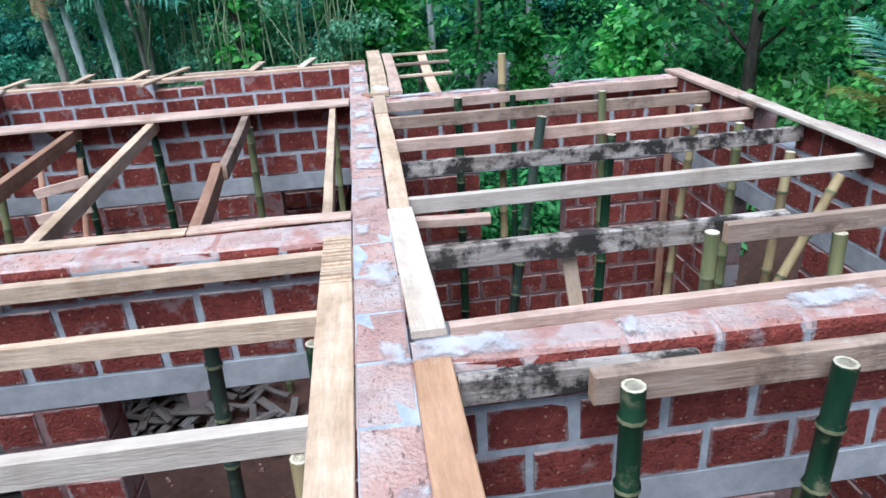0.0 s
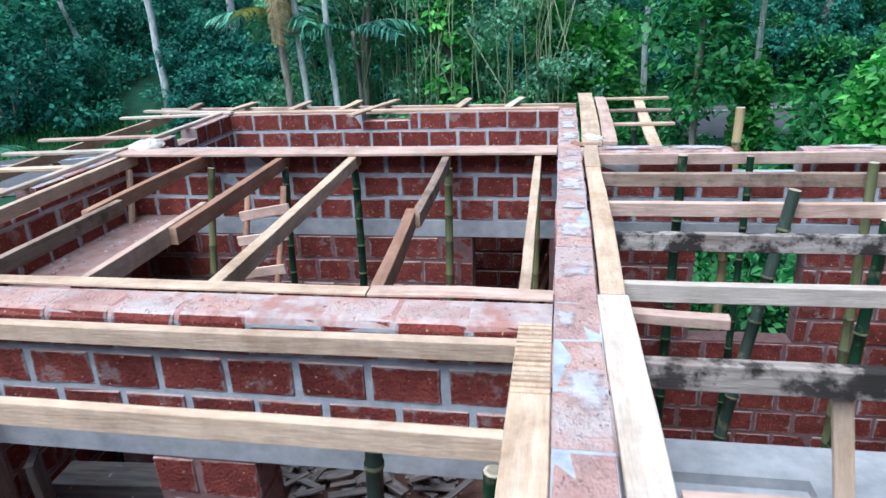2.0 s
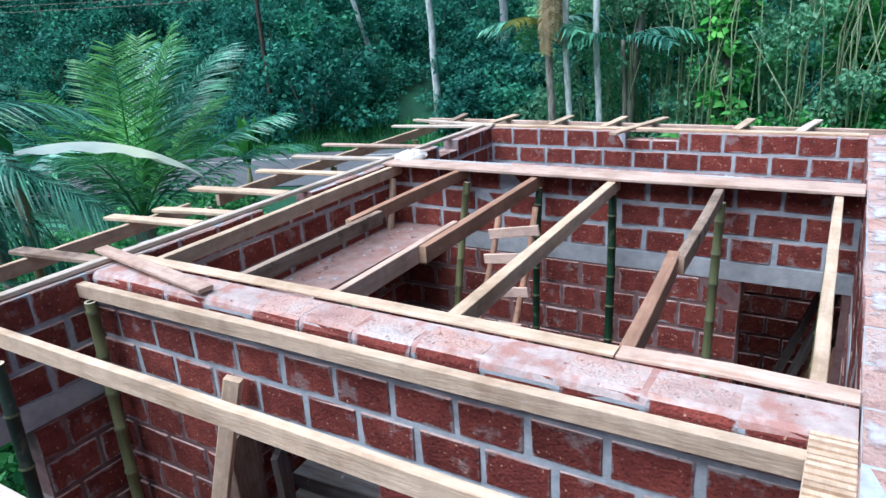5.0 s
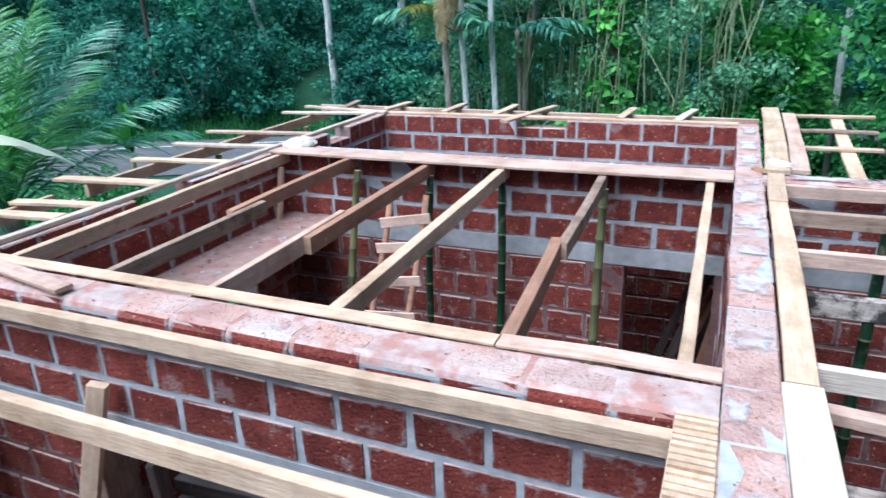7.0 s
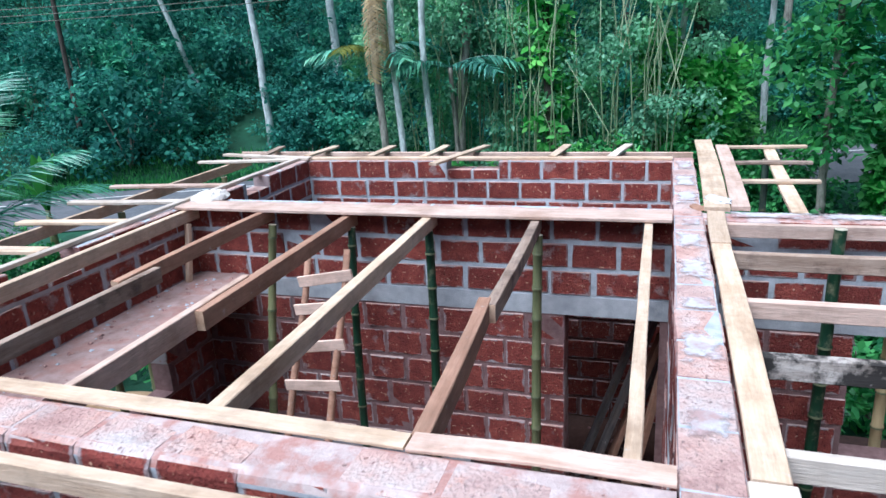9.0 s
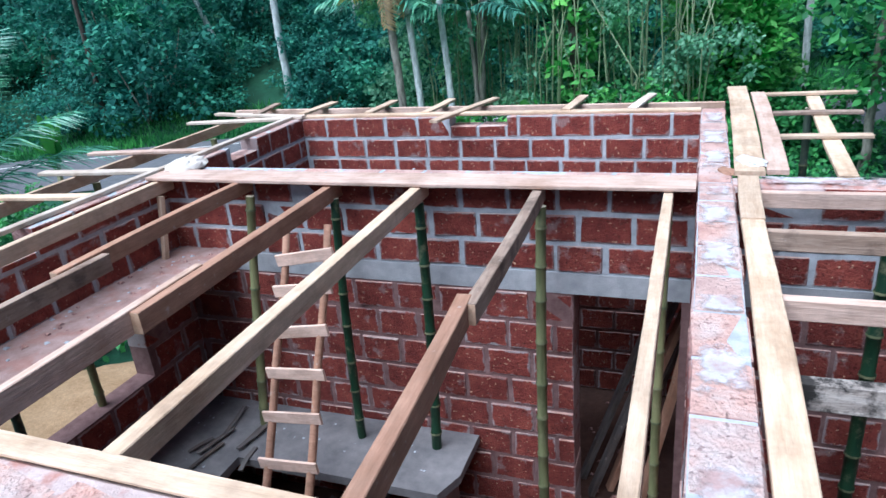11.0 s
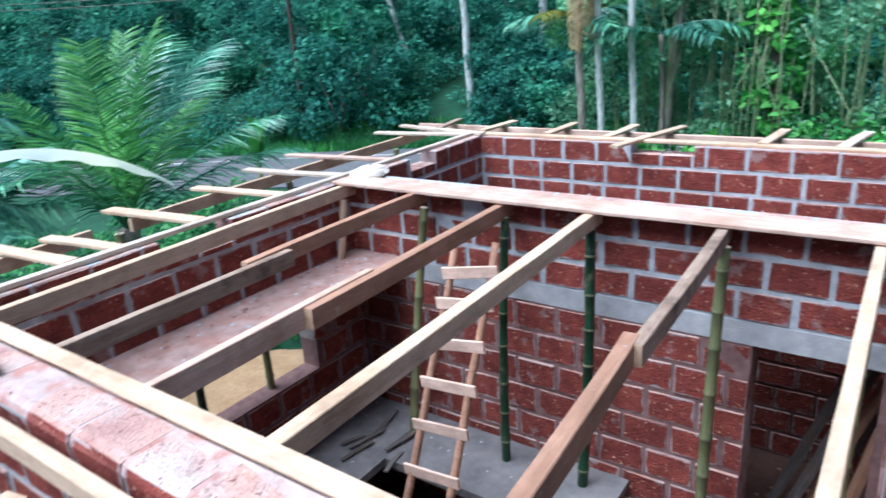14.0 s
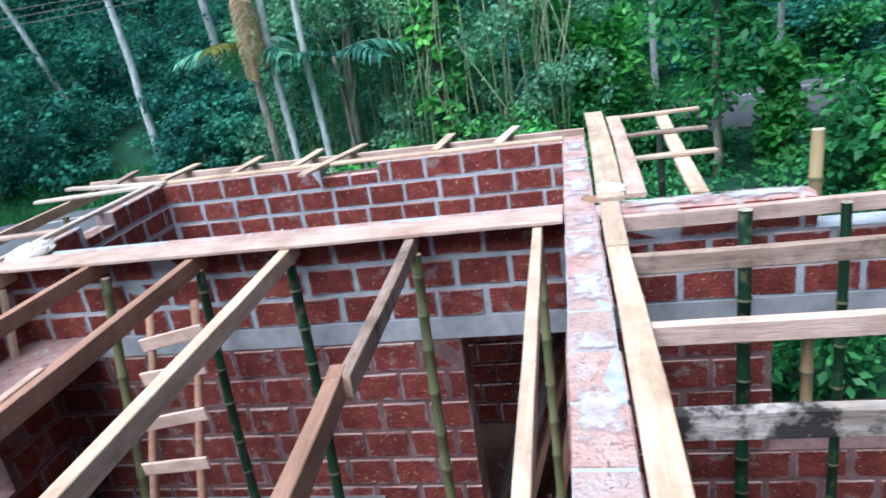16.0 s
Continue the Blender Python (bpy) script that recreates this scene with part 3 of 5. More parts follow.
def bamboo(name, foot, top, radius, material, label, group="bamboo props", hollow=True):
    """A bamboo culm with swollen nodes and a cut, hollow upper end."""
    foot, top = Vector(foot), Vector(top)
    length = (top - foot).length
    pts, radii, s = [], [], wood_rng.uniform(0.08, 0.2)
    bow = Vector((wood_rng.uniform(-1, 1), wood_rng.uniform(-1, 1), 0)) * 0.018
    at = lambda s: foot.lerp(top, s / length) + bow * 4 * (s / length) * (1 - s / length)
    taper = lambda s: radius * (1.06 - 0.12 * s / length)
    pts.append(at(0)), radii.append(taper(0))
    while s < length - 0.06:
        for ds, k in ((-0.014, 1.0), (-0.004, 1.13), (0.004, 1.13), (0.014, 0.98)):
            pts.append(at(s + ds)), radii.append(taper(s) * k)
        s += wood_rng.uniform(0.24, 0.32)
    pts.append(at(length)), radii.append(taper(length))
    bm = bmesh.new()
    tube(bm, pts, radii, 10, cap=False)
    if hollow:
        d = (top - foot).normalized()
        tube(bm, [top - 0.05 * d, top - 0.0005 * d], [radius * 0.74] * 2, 10, cap=False)
    thing = part(name, bm, material, smooth=True)
    rim = bmesh.new()
    d = (top - foot).normalized()
    r = taper(length)
    tube(rim, [top - 0.004 * d, top + 0.001 * d, top + 0.001 * d, top - 0.03 * d], [r * 1.0, r * 0.97, r * 0.72, r * 0.70], 10, cap=False)
    part("cut_rim", rim, BAM_CUT, thing, "pale freshly cut bamboo rim")
    for a, b, r in zip(pts[2::4], pts[3::4], radii[2::4]):
        ring = bmesh.new()
        tube(ring, [a - 0.004 * d, b + 0.004 * d], [r * 1.035] * 2, 10, cap=False)
        part("node_ring", ring, BAM_NODE, thing, "paler ring at a bamboo node", smooth=True)
    return tagged(thing, label, "bamboo pole", group)


# -- planks on and beside the middle wall --
FORM = "formwork planks along the middle wall"
long_plank = board("plank", (-0.070, 2.84, 3.136), (-0.072, -1.6, 3.136), 0.135, 0.035, PALE, "long rough-sawn pale plank beside the wall top", group=FORM, bend=0.006)
board("plank", (0.268, 0.35, 3.136), (0.258, 1.70, 3.136), 0.125, 0.03, ORANGE, "fresh orange-brown plank beside the wall top", group=FORM)
board("plank", (0.265, 1.86, 3.148), (0.25, 3.12, 3.148), 0.13, 0.03, WHITE, "bleached wide plank beside the wall top", group=FORM)
board("plank", (0.252, 3.14, 3.142), (0.262, 5.45, 3.142), 0.11, 0.03, PALE, "rough-sawn pale plank beside the wall top", group=FORM)
board("plank", (0.262, 5.42, 3.15), (0.275, 6.16, 3.15), 0.11, 0.03, PALE, "short pale plank beside the wall top", group=FORM)
board("plank", (0.285, 6.2, 3.165), (0.315, 9.22, 3.165), 0.17, 0.03, PALE, "pale plank running out past the back wall", group=FORM)
board("plank", (0.44, 6.25, 3.16), (0.485, 8.9, 3.16), 0.12, 0.03, PINK, "pinkish plank running out past the back wall", group=FORM)

for k in range(15):
    bm = bmesh.new()
    add_box(bm, (0.012 + 0.034 * k, -0.064, -0.006), (0.031 + 0.034 * k, 0.064, 0.010 + 0.003 * math.sin(k * 1.7)))
    part("saw_ridge", bm, PALE, long_plank)

# -- wall plates of the room crossed by five battens --
board("plank", (-3.88, 3.104, 3.147), (-0.83, 3.094, 3.147), 0.088, 0.014, PALE, "pinkish plank lying on the cross wall", group="wall plates")
board("plank", (-0.82, 3.094, 3.149), (-0.004, 3.10, 3.149), 0.096, 0.016, PINK, "brownish plank lying on the cross wall", group="wall plates")
board("plank", (-4.13, 3.05, 3.195), (-2.955, 2.87, 3.170), 0.09, 0.025, PINK, "short loose plank lying askew on the wall", group="wall plates", twist=2)
board("plank", (-3.95, 5.975, 3.158), (-0.01, 5.99, 3.158), 0.25, 0.026, PINK, "wide pinkish plank lying along the cross wall", group="wall plates")

BAT = "roof battens of the inner room"
board("batten", (-0.130, 3.112, 3.125), (-0.157, 6.01, 3.125), 0.055, 0.10, PALE, "pale sawn batten laid on edge between walls", "batten", BAT)
board("batten", (-0.813, 3.112, 3.125), (-0.905, 4.40, 3.125), 0.065, 0.11, BROWN, "reddish batten spliced to a greyer one", "batten", BAT)
board("batten", (-0.862, 4.32, 3.122), (-0.928, 6.01, 3.122), 0.06, 0.10, GREY, "weathered grey batten spliced to a redder one", "batten", BAT)
board("batten", (-1.625, 3.112, 3.125), (-1.73, 6.01, 3.125), 0.07, 0.10, PALE, "pale sawn batten laid on edge between walls", "batten", BAT)
board("batten", (-2.330, 3.112, 3.128), (-2.372, 4.5, 3.128), 0.045, 0.12, PINK, "thin board spliced along a batten", "batten", BAT)
board("batten", (-2.312, 3.98, 3.118), (-2.388, 6.01, 3.118), 0.06, 0.11, BROWN, "rough brown batten with a hewn end", "batten", BAT)
board("batten", (-3.035, 3.112, 3.122), (-3.045, 4.55, 3.122), 0.05, 0.10, GREY, "weathered batten laid on edge between walls", "batten", BAT)
board("batten", (-3.104, 4.26, 3.13), (-3.13, 6.01, 3.13), 0.055, 0.10, BROWN, "reddish batten spliced to a grey one", "batten", BAT)
board("batten", (-3.755, 3.112, 3.125), (-3.87, 6.01, 3.125), 0.055, 0.10, PALE, "pale sawn batten along the outer wall", "batten", BAT)

for x0, y0, x1, y1, r, mat, lab in (
    (-0.93, 5.80, -0.90, 5.87, 0.036, BAM_OLIVE, "olive green bamboo prop standing under a batten"),
    (-1.74, 5.80, -1.72, 5.88, 0.036, BAM_GREEN, "dark green bamboo prop standing under a batten"),
    (-2.36, 5.78, -2.36, 5.90, 0.032, BAM_GREEN, "green bamboo prop standing under a batten"),
    (-3.22, 5.72, -3.06, 5.90, 0.034, BAM_OLIVE, "olive bamboo prop standing under a batten"),
):
    on_counter = -3.4 < x0 < -1.42 and y0 > 5.4
    bamboo("bamboo_prop", (x0, y0, 1.10 if on_counter else 0.25), (x1, y1, 3.02), r, mat, lab)
bamboo("bamboo_prop", (-0.17, 5.75, 0.25), (-0.155, 5.85, 3.02), 0.03, BAM_OLIVE, "olive bamboo prop standing under a batten")
board("prop_post", (-3.86, 5.74, 2.53), (-3.84, 5.82, 3.02), 0.05, 0.04, PALE, "short wooden post standing on the loft slab", "post")
bamboo("bamboo_prop", (-4.05, 5.01, 1.657), (-4.05, 5.01, 2.36), 0.03, BAM_OLIVE, "bamboo prop standing under the loft slab")
bamboo("bamboo_prop", (-4.05, 4.38, 1.657), (-4.05, 4.38, 2.36), 0.03, BAM_DARK, "dark bamboo prop standing under the loft slab")

# -- cast counter with a sink opening --
bm = bmesh.new()
outline = [(-3.93, 4.7), (-3.20, 4.7), (-3.20, 5.32), (-1.56, 5.32), (-1.47, 5.54), (-1.47, 6.012), (-3.93, 6.012)]
low, high = [bm.verts.new((x, y, 1.03)) for x, y in outline], [bm.verts.new((x, y, 1.10)) for x, y in outline]
bm.faces.new(low[::-1])
bm.faces.new(high)
for n in range(len(outline)):
    bm.faces.new((low[n], low[(n + 1) % len(outline)], high[(n + 1) % len(outline)], high[n]))
counter = tagged(new("counter"), "grey cast concrete counter slab along two walls", "counter")
slab = part("slab", bm, COUNTER, counter)
for x, y in ((-1.75, 5.7), (-3.6, 5.0)):
    bm = soft_box((0.2, 0.5, 0.79), 0.01, 0.002, wood_rng)
    bm.transform(Matrix.Translation((x, y, 0.635)))
    part("pier", bm, LATERITE, counter)


# -- ladder of round poles with nailed boards --
def ladder():
    thing = tagged(new("ladder"), "makeshift ladder of round poles with nailed board rungs", "ladder")
    l0, l1, r0, r1 = Vector((-2.80, 4.70, 0.25)), Vector((-2.60, 5.63, 2.87)), Vector((-2.44, 4.70, 0.25)), Vector((-2.27, 5.63, 2.93))
    for a, b in ((l0, l1), (r0, r1)):
        bm = bmesh.new()
        n = 9
        pts = [a.lerp(b, i / n) + Vector((0.008 * math.sin(i * 1.9), 0.008 * math.cos(i * 2.3), 0)) for i in range(n + 1)]
        tube(bm, pts, [0.034 - 0.001 * i for i in range(n + 1)], 9)
        part("rail", bm, BROWN, thing, "rough barked pole", smooth=True)
    for s in (0.11, 0.21, 0.325, 0.435, 0.555, 0.667, 0.768, 0.872, 0.948):
        a, b = l0.lerp(l1, s), r0.lerp(r1, s)
        e = (b - a).normalized() * 0.06
        off = Vector((0, -0.045, 0.0))
        ob = board("rung", a - e + off, b + e + off + Vector((0, 0, wood_rng.uniform(-0.02, 0.02))), 0.022, 0.085, PINK, "", parent=thing, bend=0.0)
    return thing


ladder()

# -- battens, props and formwork of the front room --
FB = "roof battens of the front room"
board("batten", (-0.13, 2.775, 3.09), (-3.95, 2.765, 3.09), 0.055, 0.085, PALE, "long pale batten beside the cross wall", "batten", FB)
board("batten", (-0.13, 2.14, 3.115), (-4.03, 2.17, 3.10), 0.045, 0.095, PALE, "long pale batten spanning the front room", "batten", FB)
board("batten", (-0.13, 1.49, 3.11), (-4.03, 1.48, 3.10), 0.055, 0.10, WHITE, "long bleached batten spanning the front room", "batten", FB)
for x, y, dx, r, mat in ((-0.17, 2.10, -0.05, 0.034, BAM_GREEN), (-0.18, 1.45, -0.06, 0.034, BAM_TAN), (-0.60, 2.28, -0.06, 0.034, BAM_DARK), (-3.80, 2.72, 0.0, 0.036, BAM_OLIVE), (-3.50, 2.05, -0.1, 0.034, BAM_DARK)):
    bamboo("bamboo_prop", (x + dx, y, 0.25), (x, y, 3.005), r, mat, "bamboo prop standing under a front room batten")
board("prop_board", (-3.35, 2.45, 0.27), (-2.75, 2.73, 2.76), 0.05, 0.09, PALE, "pale board leaning against the cross wall", "plank")

# -- battens and props of the right-hand room --
RB = "roof battens of the side room"
for y0, y1, z, h, mat, lab in (
    (5.92, 5.98, 3.13, 0.09, PINK, "pinkish batten beside the back wall"),
    (5.34, 5.34, 3.12, 0.10, GREY, "weathered grey batten spanning the side room"),
    (4.60, 4.66, 3.12, 0.09, PINK, "pinkish batten spanning the side room"),
    (4.015, 4.03, 3.12, 0.10, BLOTCH, "blotched dark batten spanning the side room"),
    (3.33, 3.35, 3.12, 0.09, WHITE, "bleached batten with a stained end"),
):
    board("batten", (0.30, y0, z), (3.09, y1, z), 0.05, h, mat, lab, "batten", RB)
board("batten", (0.30, 2.63, 3.12), (2.08, 2.61, 3.13), 0.055, 0.11, BLOTCH, "old blackened batten with flaking paint", "batten", RB)
board("batten", (1.75, 2.56, 3.12), (3.09, 2.58, 3.12), 0.05, 0.10, GREY, "weathered batten spliced to an old one", "batten", RB)
board("batten", (0.33, 3.12, 3.08), (0.72, 3.08, 3.08), 0.06, 0.05, PINK, "short stub of timber beside the wall", "batten", RB)
board("plank", (0.34, 1.885, 3.15), (3.09, 1.885, 3.15), 0.045, 0.09, PINK, "thin plank standing behind the rounded capping", group="wall plates")
board("plank", (3.12, 4.55, 3.165), (3.17, 6.25, 3.165), 0.16, 0.03, PINK, "wide pinkish plank on the outer wall", group="wall plates")
board("plank", (3.09, 4.80, 3.19), (3.02, 2.2, 3.17), 0.11, 0.025, WHITE, "white-bleached plank on the outer wall", group="wall plates")
for foot, top, r, mat in (
    ((0.93, 5.80, 0.25), (0.97, 5.85, 3.13), 0.040, BAM_GREEN),
    ((1.47, 5.86, 0.25), (1.475, 5.86, 3.12), 0.030, BAM_GREEN),
    ((0.95, 4.45, 0.25), (1.40, 4.57, 3.21), 0.040, BAM_DARK),
    ((2.10, 5.22, 0.25), (2.10, 5.26, 3.21), 0.036, BAM_OLIVE),
    ((1.82, 4.50, 0.25), (1.93, 4.56, 3.03), 0.038, BAM_GREEN),
    ((2.90, 4.50, 0.25), (2.94, 4.56, 3.03), 0.038, BAM_OLIVE),
    ((2.75, 5.20, 0.25), (2.96, 5.26, 3.02), 0.036, BAM_TAN),
    ((1.66, 2.50, 0.25), (1.66, 2.52, 3.10), 0.036, BAM_OLIVE),
    ((2.70, 3.74, 0.25), (2.87, 3.80, 3.02), 0.034, BAM_TAN),
    ((1.60, 3.20, 0.25), (2.87, 3.30, 3.02), 0.032, BAM_TAN),
    ((2.38, 2.50, 0.25), (2.32, 2.53, 3.02), 0.036, BAM_OLIVE),
    ((0.84, 1.42, 0.25), (0.838, 1.42, 3.135), 0.042, BAM_GREEN),
    ((1.40, 1.42, 0.25), (1.53, 1.42, 3.12), 0.042, BAM_GREEN),
):
    bamboo("bamboo_prop", foot, top, r, mat, "bamboo prop standing under a side room batten")
bamboo("bamboo_post", (1.50, 6.32, -0.3), (1.475, 6.32, 3.42), 0.04, BAM_TAN, "dry tan bamboo post standing behind the back wall")
board("prop_board", (1.5, 2.62, 0.27), (1.055, 2.68, 3.02), 0.04, 0.07, PALE, "pale stick leaning under a batten", "plank")
board("prop_post", (2.98, 5.86, 0.25), (2.98, 5.88, 3.03), 0.05, 0.06, BROWN, "brown wooden post standing in the corner", "post")
FR = "battens in front of the capped wall"
board("batten", (0.33, 1.60, 3.115), (1.12, 1.575, 3.125), 0.05, 0.10, BLOTCH, "weathered batten ending at a splice", "batten", FR)
board("batten", (0.74, 1.505, 3.14), (3.1, 1.50, 3.11), 0.06, 0.11, GREY, "grey batten with a red-brown sawn end", "batten", FR)

# -- eaves formwork outside the outer and back walls --
EV = "eaves formwork"
board("plank", (-3.99, 2.0, 3.165), (-4.06, 8.2, 3.165), 0.06, 0.03, WHITE, "long white plank lying on the outer wall top", group=EV, bend=0.004)
board("plank", (-4.68, 2.0, 3.10), (-4.82, 4.28, 3.10), 0.04, 0.10, PALE, "outer edge plank of the eaves formwork", group=EV)
board("plank", (-4.82, 4.58, 3.10), (-4.96, 8.5, 3.10), 0.04, 0.10, PALE, "outer edge plank of the eaves formwork", group=EV)
for y, x0, x1, w, mat in ((2.93, -4.9, -4.0, 0.10, GREY), (3.72, -5.04, -4.10, 0.11, PALE), (4.01, -4.85, -4.08, 0.09, PALE), (4.63, -5.16, -4.10, 0.12, PALE), (5.38, -5.10, -4.08, 0.10, PALE), (6.06, -5.26, -4.10, 0.10, WHITE), (6.72, -5.40, -4.10, 0.09, PINK), (8.06, -5.35, -4.10, 0.09, WHITE)):
    board("cross_board", (x0, y - 0.02, 3.135), (x1, y + 0.06, 3.15), w, 0.028, mat, "short board lying across the eaves formwork", group=EV)
for y in (3.0, 4.5, 6.2, 7.8):
    bamboo("bamboo_post", (-4.86, y, -0.3), (-4.86, y, 3.0), 0.035, BAM_OLIVE, "bamboo post carrying the eaves formwork", "eaves posts")
board("plank", (-5.2, 8.72, 3.13), (0.2, 8.62, 3.13), 0.04, 0.10, PINK, "outer edge plank behind the back wall", group=EV)
board("plank", (-5.25, 8.42, 3.16), (-3.9, 8.12, 3.17), 0.08, 0.03, WHITE, "white plank at the roof corner", group=EV)
board("plank", (-4.2, 8.18, 3.155), (0.0, 8.2, 3.155), 0.10, 0.025, PALE, "thin plank along the back wall top", group=EV)
for x, x1, y0, mat in ((-4.75, -4.5, 8.3, GREY), (-3.98, -3.9, 8.25, PALE), (-3.22, -3.1, 8.25, PALE), (-2.54, -2.45, 8.2, PALE), (-2.05, -2.2, 7.78, PALE), (-1.13, -1.05, 8.2, PALE), (-0.47, -0.46, 8.2, WHITE)):
    board("cross_board", (x1 - 0.12, y0, 3.17), (x + 0.02, 8.9, 3.175), 0.09, 0.026, mat, "short board lying across the back eaves", group=EV)
for x in (-4.6, -3.0, -1.3):
    bamboo("bamboo_post", (x, 8.66, -0.3), (x, 8.66, 3.02), 0.035, BAM_OLIVE, "bamboo post carrying the eaves formwork", "eaves posts")
for y, x0, x1, mat in ((8.99, 0.5, 1.30, PALE), (8.1, 0.5, 1.2, GREY), (7.28, 0.48, 1.12, PALE)):
    board("cross_board", (x0, y, 3.13), (x1, y + 0.02, 3.13), 0.08, 0.028, mat, "narrow board of the open eaves frame", group=EV)
board("plank", (0.83, 6.35, 3.10), (0.95, 8.95, 3.10), 0.11, 0.03, PALE, "plank under the open eaves frame", group=EV)
for y in (6.8, 8.6):
    bamboo("bamboo_post", (0.88, y, -0.3), (0.88, y, 3.06), 0.035, BAM_DARK, "bamboo post carrying the eaves formwork", "eaves posts")


# -- mortar left on the wall tops --
def mortar_patch(x, y, z, rx, ry, seed, turn=0.0):
    """A thin ragged skin of cement, squarish in outline, feathered at its rim."""
    bm = bmesh.new()
    n = 56
    ring = []
    for i in range(n):
        a = 2 * math.pi * i / n
        c, s = math.cos(a), math.sin(a)
        q = (abs(c) ** 5 + abs(s) ** 5) ** -0.2
        k = q * (0.92 + 0.20 * noise.noise(Vector((c * 2.2, s * 2.2, seed * 3.1))) + 0.16 * noise.noise(Vector((c * 7, s * 7, seed * 1.7))))
        ring.append(Vector((max(-1.02, min(1.02, k * c)) * rx, k * s * ry, 0)))
    outer = [bm.verts.new(p) for p in ring]
    inner = [bm.verts.new(p * 0.86 + Vector((0, 0, 0.0012))) for p in ring]
    mid = bm.verts.new((0, 0, 0.002))
    for i in range(n):
        j = (i + 1) % n
        bm.faces.new((outer[i], outer[j], inner[j], inner[i]))
        bm.faces.new((inner[i], inner[j], mid))
    ob = part("mortar_smear", bm, MORTAR_TOP, smooth=True)
    ob.matrix_basis = pose(x, y, z, 0, 0, turn)
    return tagged(ob, "pale ragged cement smear on the block wall", "mortar", "mortar smears")


for i, (x, y, rx, ry) in enumerate((
    (0.095, 4.0, 0.09, 0.15), (0.095, 4.47, 0.09, 0.07), (0.095, 4.98, 0.09, 0.14), (0.095, 5.5, 0.09, 0.16), (0.095, 3.42, 0.088, 0.09), (0.095, 6.6, 0.09, 0.2), (0.095, 7.2, 0.09, 0.2),
    (0.095, 7.9, 0.09, 0.2), (0.105, 2.38, 0.08, 0.12), (0.14, 1.02, 0.05, 0.10), (0.05, 2.9, 0.045, 0.07), (0.11, 5.9, 0.075, 0.08), (0.13, 1.76, 0.055, 0.08))):
    mortar_patch(x, y, 3.1385, rx * 1.08, ry * 1.3, i + 1)
for i, (x, y, rx, ry) in enumerate(((0.37, 1.755, 0.19, 0.075), (1.74, 1.79, 0.17, 0.06), (0.96, 1.765, 0.035, 0.07), (0.60, 6.12, 0.30, 0.075), (1.12, 6.12, 0.22, 0.075), (2.3, 6.12, 0.2, 0.06),
                                    (-4.05, 3.35, 0.07, 0.3), (-4.05, 5.6, 0.07, 0.35), (-4.05, 6.4, 0.08, 0.25))):
    mortar_patch(x, y, 3.1385, rx * 1.25, ry * 1.2, 40 + i)

# crumpled cement bag on the corner of the outer and far cross walls
bm = bmesh.new()
bmesh.ops.create_icosphere(bm, subdivisions=3, radius=1.0)
for v in bm.verts:
    v.co = Vector((v.co.x * 0.16, v.co.y * 0.22, max(v.co.z, -0.25) * 0.055)) + Vector((0.02, 0.02, 0.012)) * 1.6 * noise.noise(v.co * 3.1)
bm.transform(pose(-3.86, 6.22, 3.155, 0, 0, 20))
tagged(part("cement_bag", bm, cement_material("sack_paper", (0.62, 0.55, 0.48), (0.80, 0.74, 0.68), 9), smooth=False), "crumpled pale sack lying on the wall junction", "bag")

# lump of hardened mortar and a bark flake on the planks at the wall junction
for name, at, size, mat, label, cat in (("mortar_lump", (0.30, 6.42, 3.163), (0.07, 0.13, 0.022), MORTAR_TOP_LUMP, "pale hardened mortar lump on the planks", "mortar"), ("bark_flake", (0.17, 6.30, 3.134), (0.05, 0.09, 0.014), BROWN, "curled brown bark flake on the wall top", "bark")):
    bm = bmesh.new()
    bmesh.ops.create_icosphere(bm, subdivisions=3, radius=1.0)
    for v in bm.verts:
        k = 1 + 0.45 * noise.noise(v.co * 2.3 + Vector(at))
        v.co = Vector((v.co.x * size[0] * k, v.co.y * size[1] * k, max(v.co.z, -0.05) * size[2] * (1 + noise.noise(v.co * 5))))
    bm.transform(pose(*at, 0, 0, 25))
    tagged(part(name, bm, mat), label, cat)

# -- timber scraps on the floor --
scrap_rng = random.Random(5)
for i in range(84):
    x, y = scrap_rng.uniform(-2.5, -0.85), scrap_rng.uniform(4.8, 5.75)
    L, a = scrap_rng.uniform(0.18, 0.5), scrap_rng.uniform(0, math.pi)
    z = 0.275 + 0.018 * (i % 7) + (0.12 if x < -1.2 and y > 4.6 else 0) * scrap_rng.random()
    board("timber_scrap", (x, y, z), (x + L * math.cos(a), y + L * math.sin(a), z + scrap_rng.uniform(0, 0.05)), scrap_rng.uniform(0.05, 0.10), 0.02, OLDGREY, "grey offcut of board lying on the floor", "timber scrap", "timber scraps")
for i in range(14):
    z = 0.31 + 0.105 * (i % 14)
    y = 3.30 + 0.10 * (i % 3) + scrap_rng.uniform(-0.04, 0.04)
    board("stacked_board", (-2.95 + scrap_rng.uniform(-0.05, 0.1), y, z + 0.04), (-1.95 + scrap_rng.uniform(-0.15, 0.1), y + scrap_rng.uniform(-0.15, 0.15), z + 0.04), 0.22, 0.105, scrap_rng.choice((OLDGREY, OLDGREY, GREY)), "dark grey form board in a stack", "timber", "stacked form boards")
board("form_board", (-3.02, 3.0, 0.26), (-2.98, 2.90, 2.25), 0.30, 0.04, GREY, "wide grey board standing in the door opening", "plank", "standing form boards", twist=90)
board("form_board", (-2.80, 3.06, 0.26), (-2.76, 2.98, 2.15), 0.16, 0.04, OLDGREY, "dark board standing in the door opening", "plank", "standing form boards", twist=90)
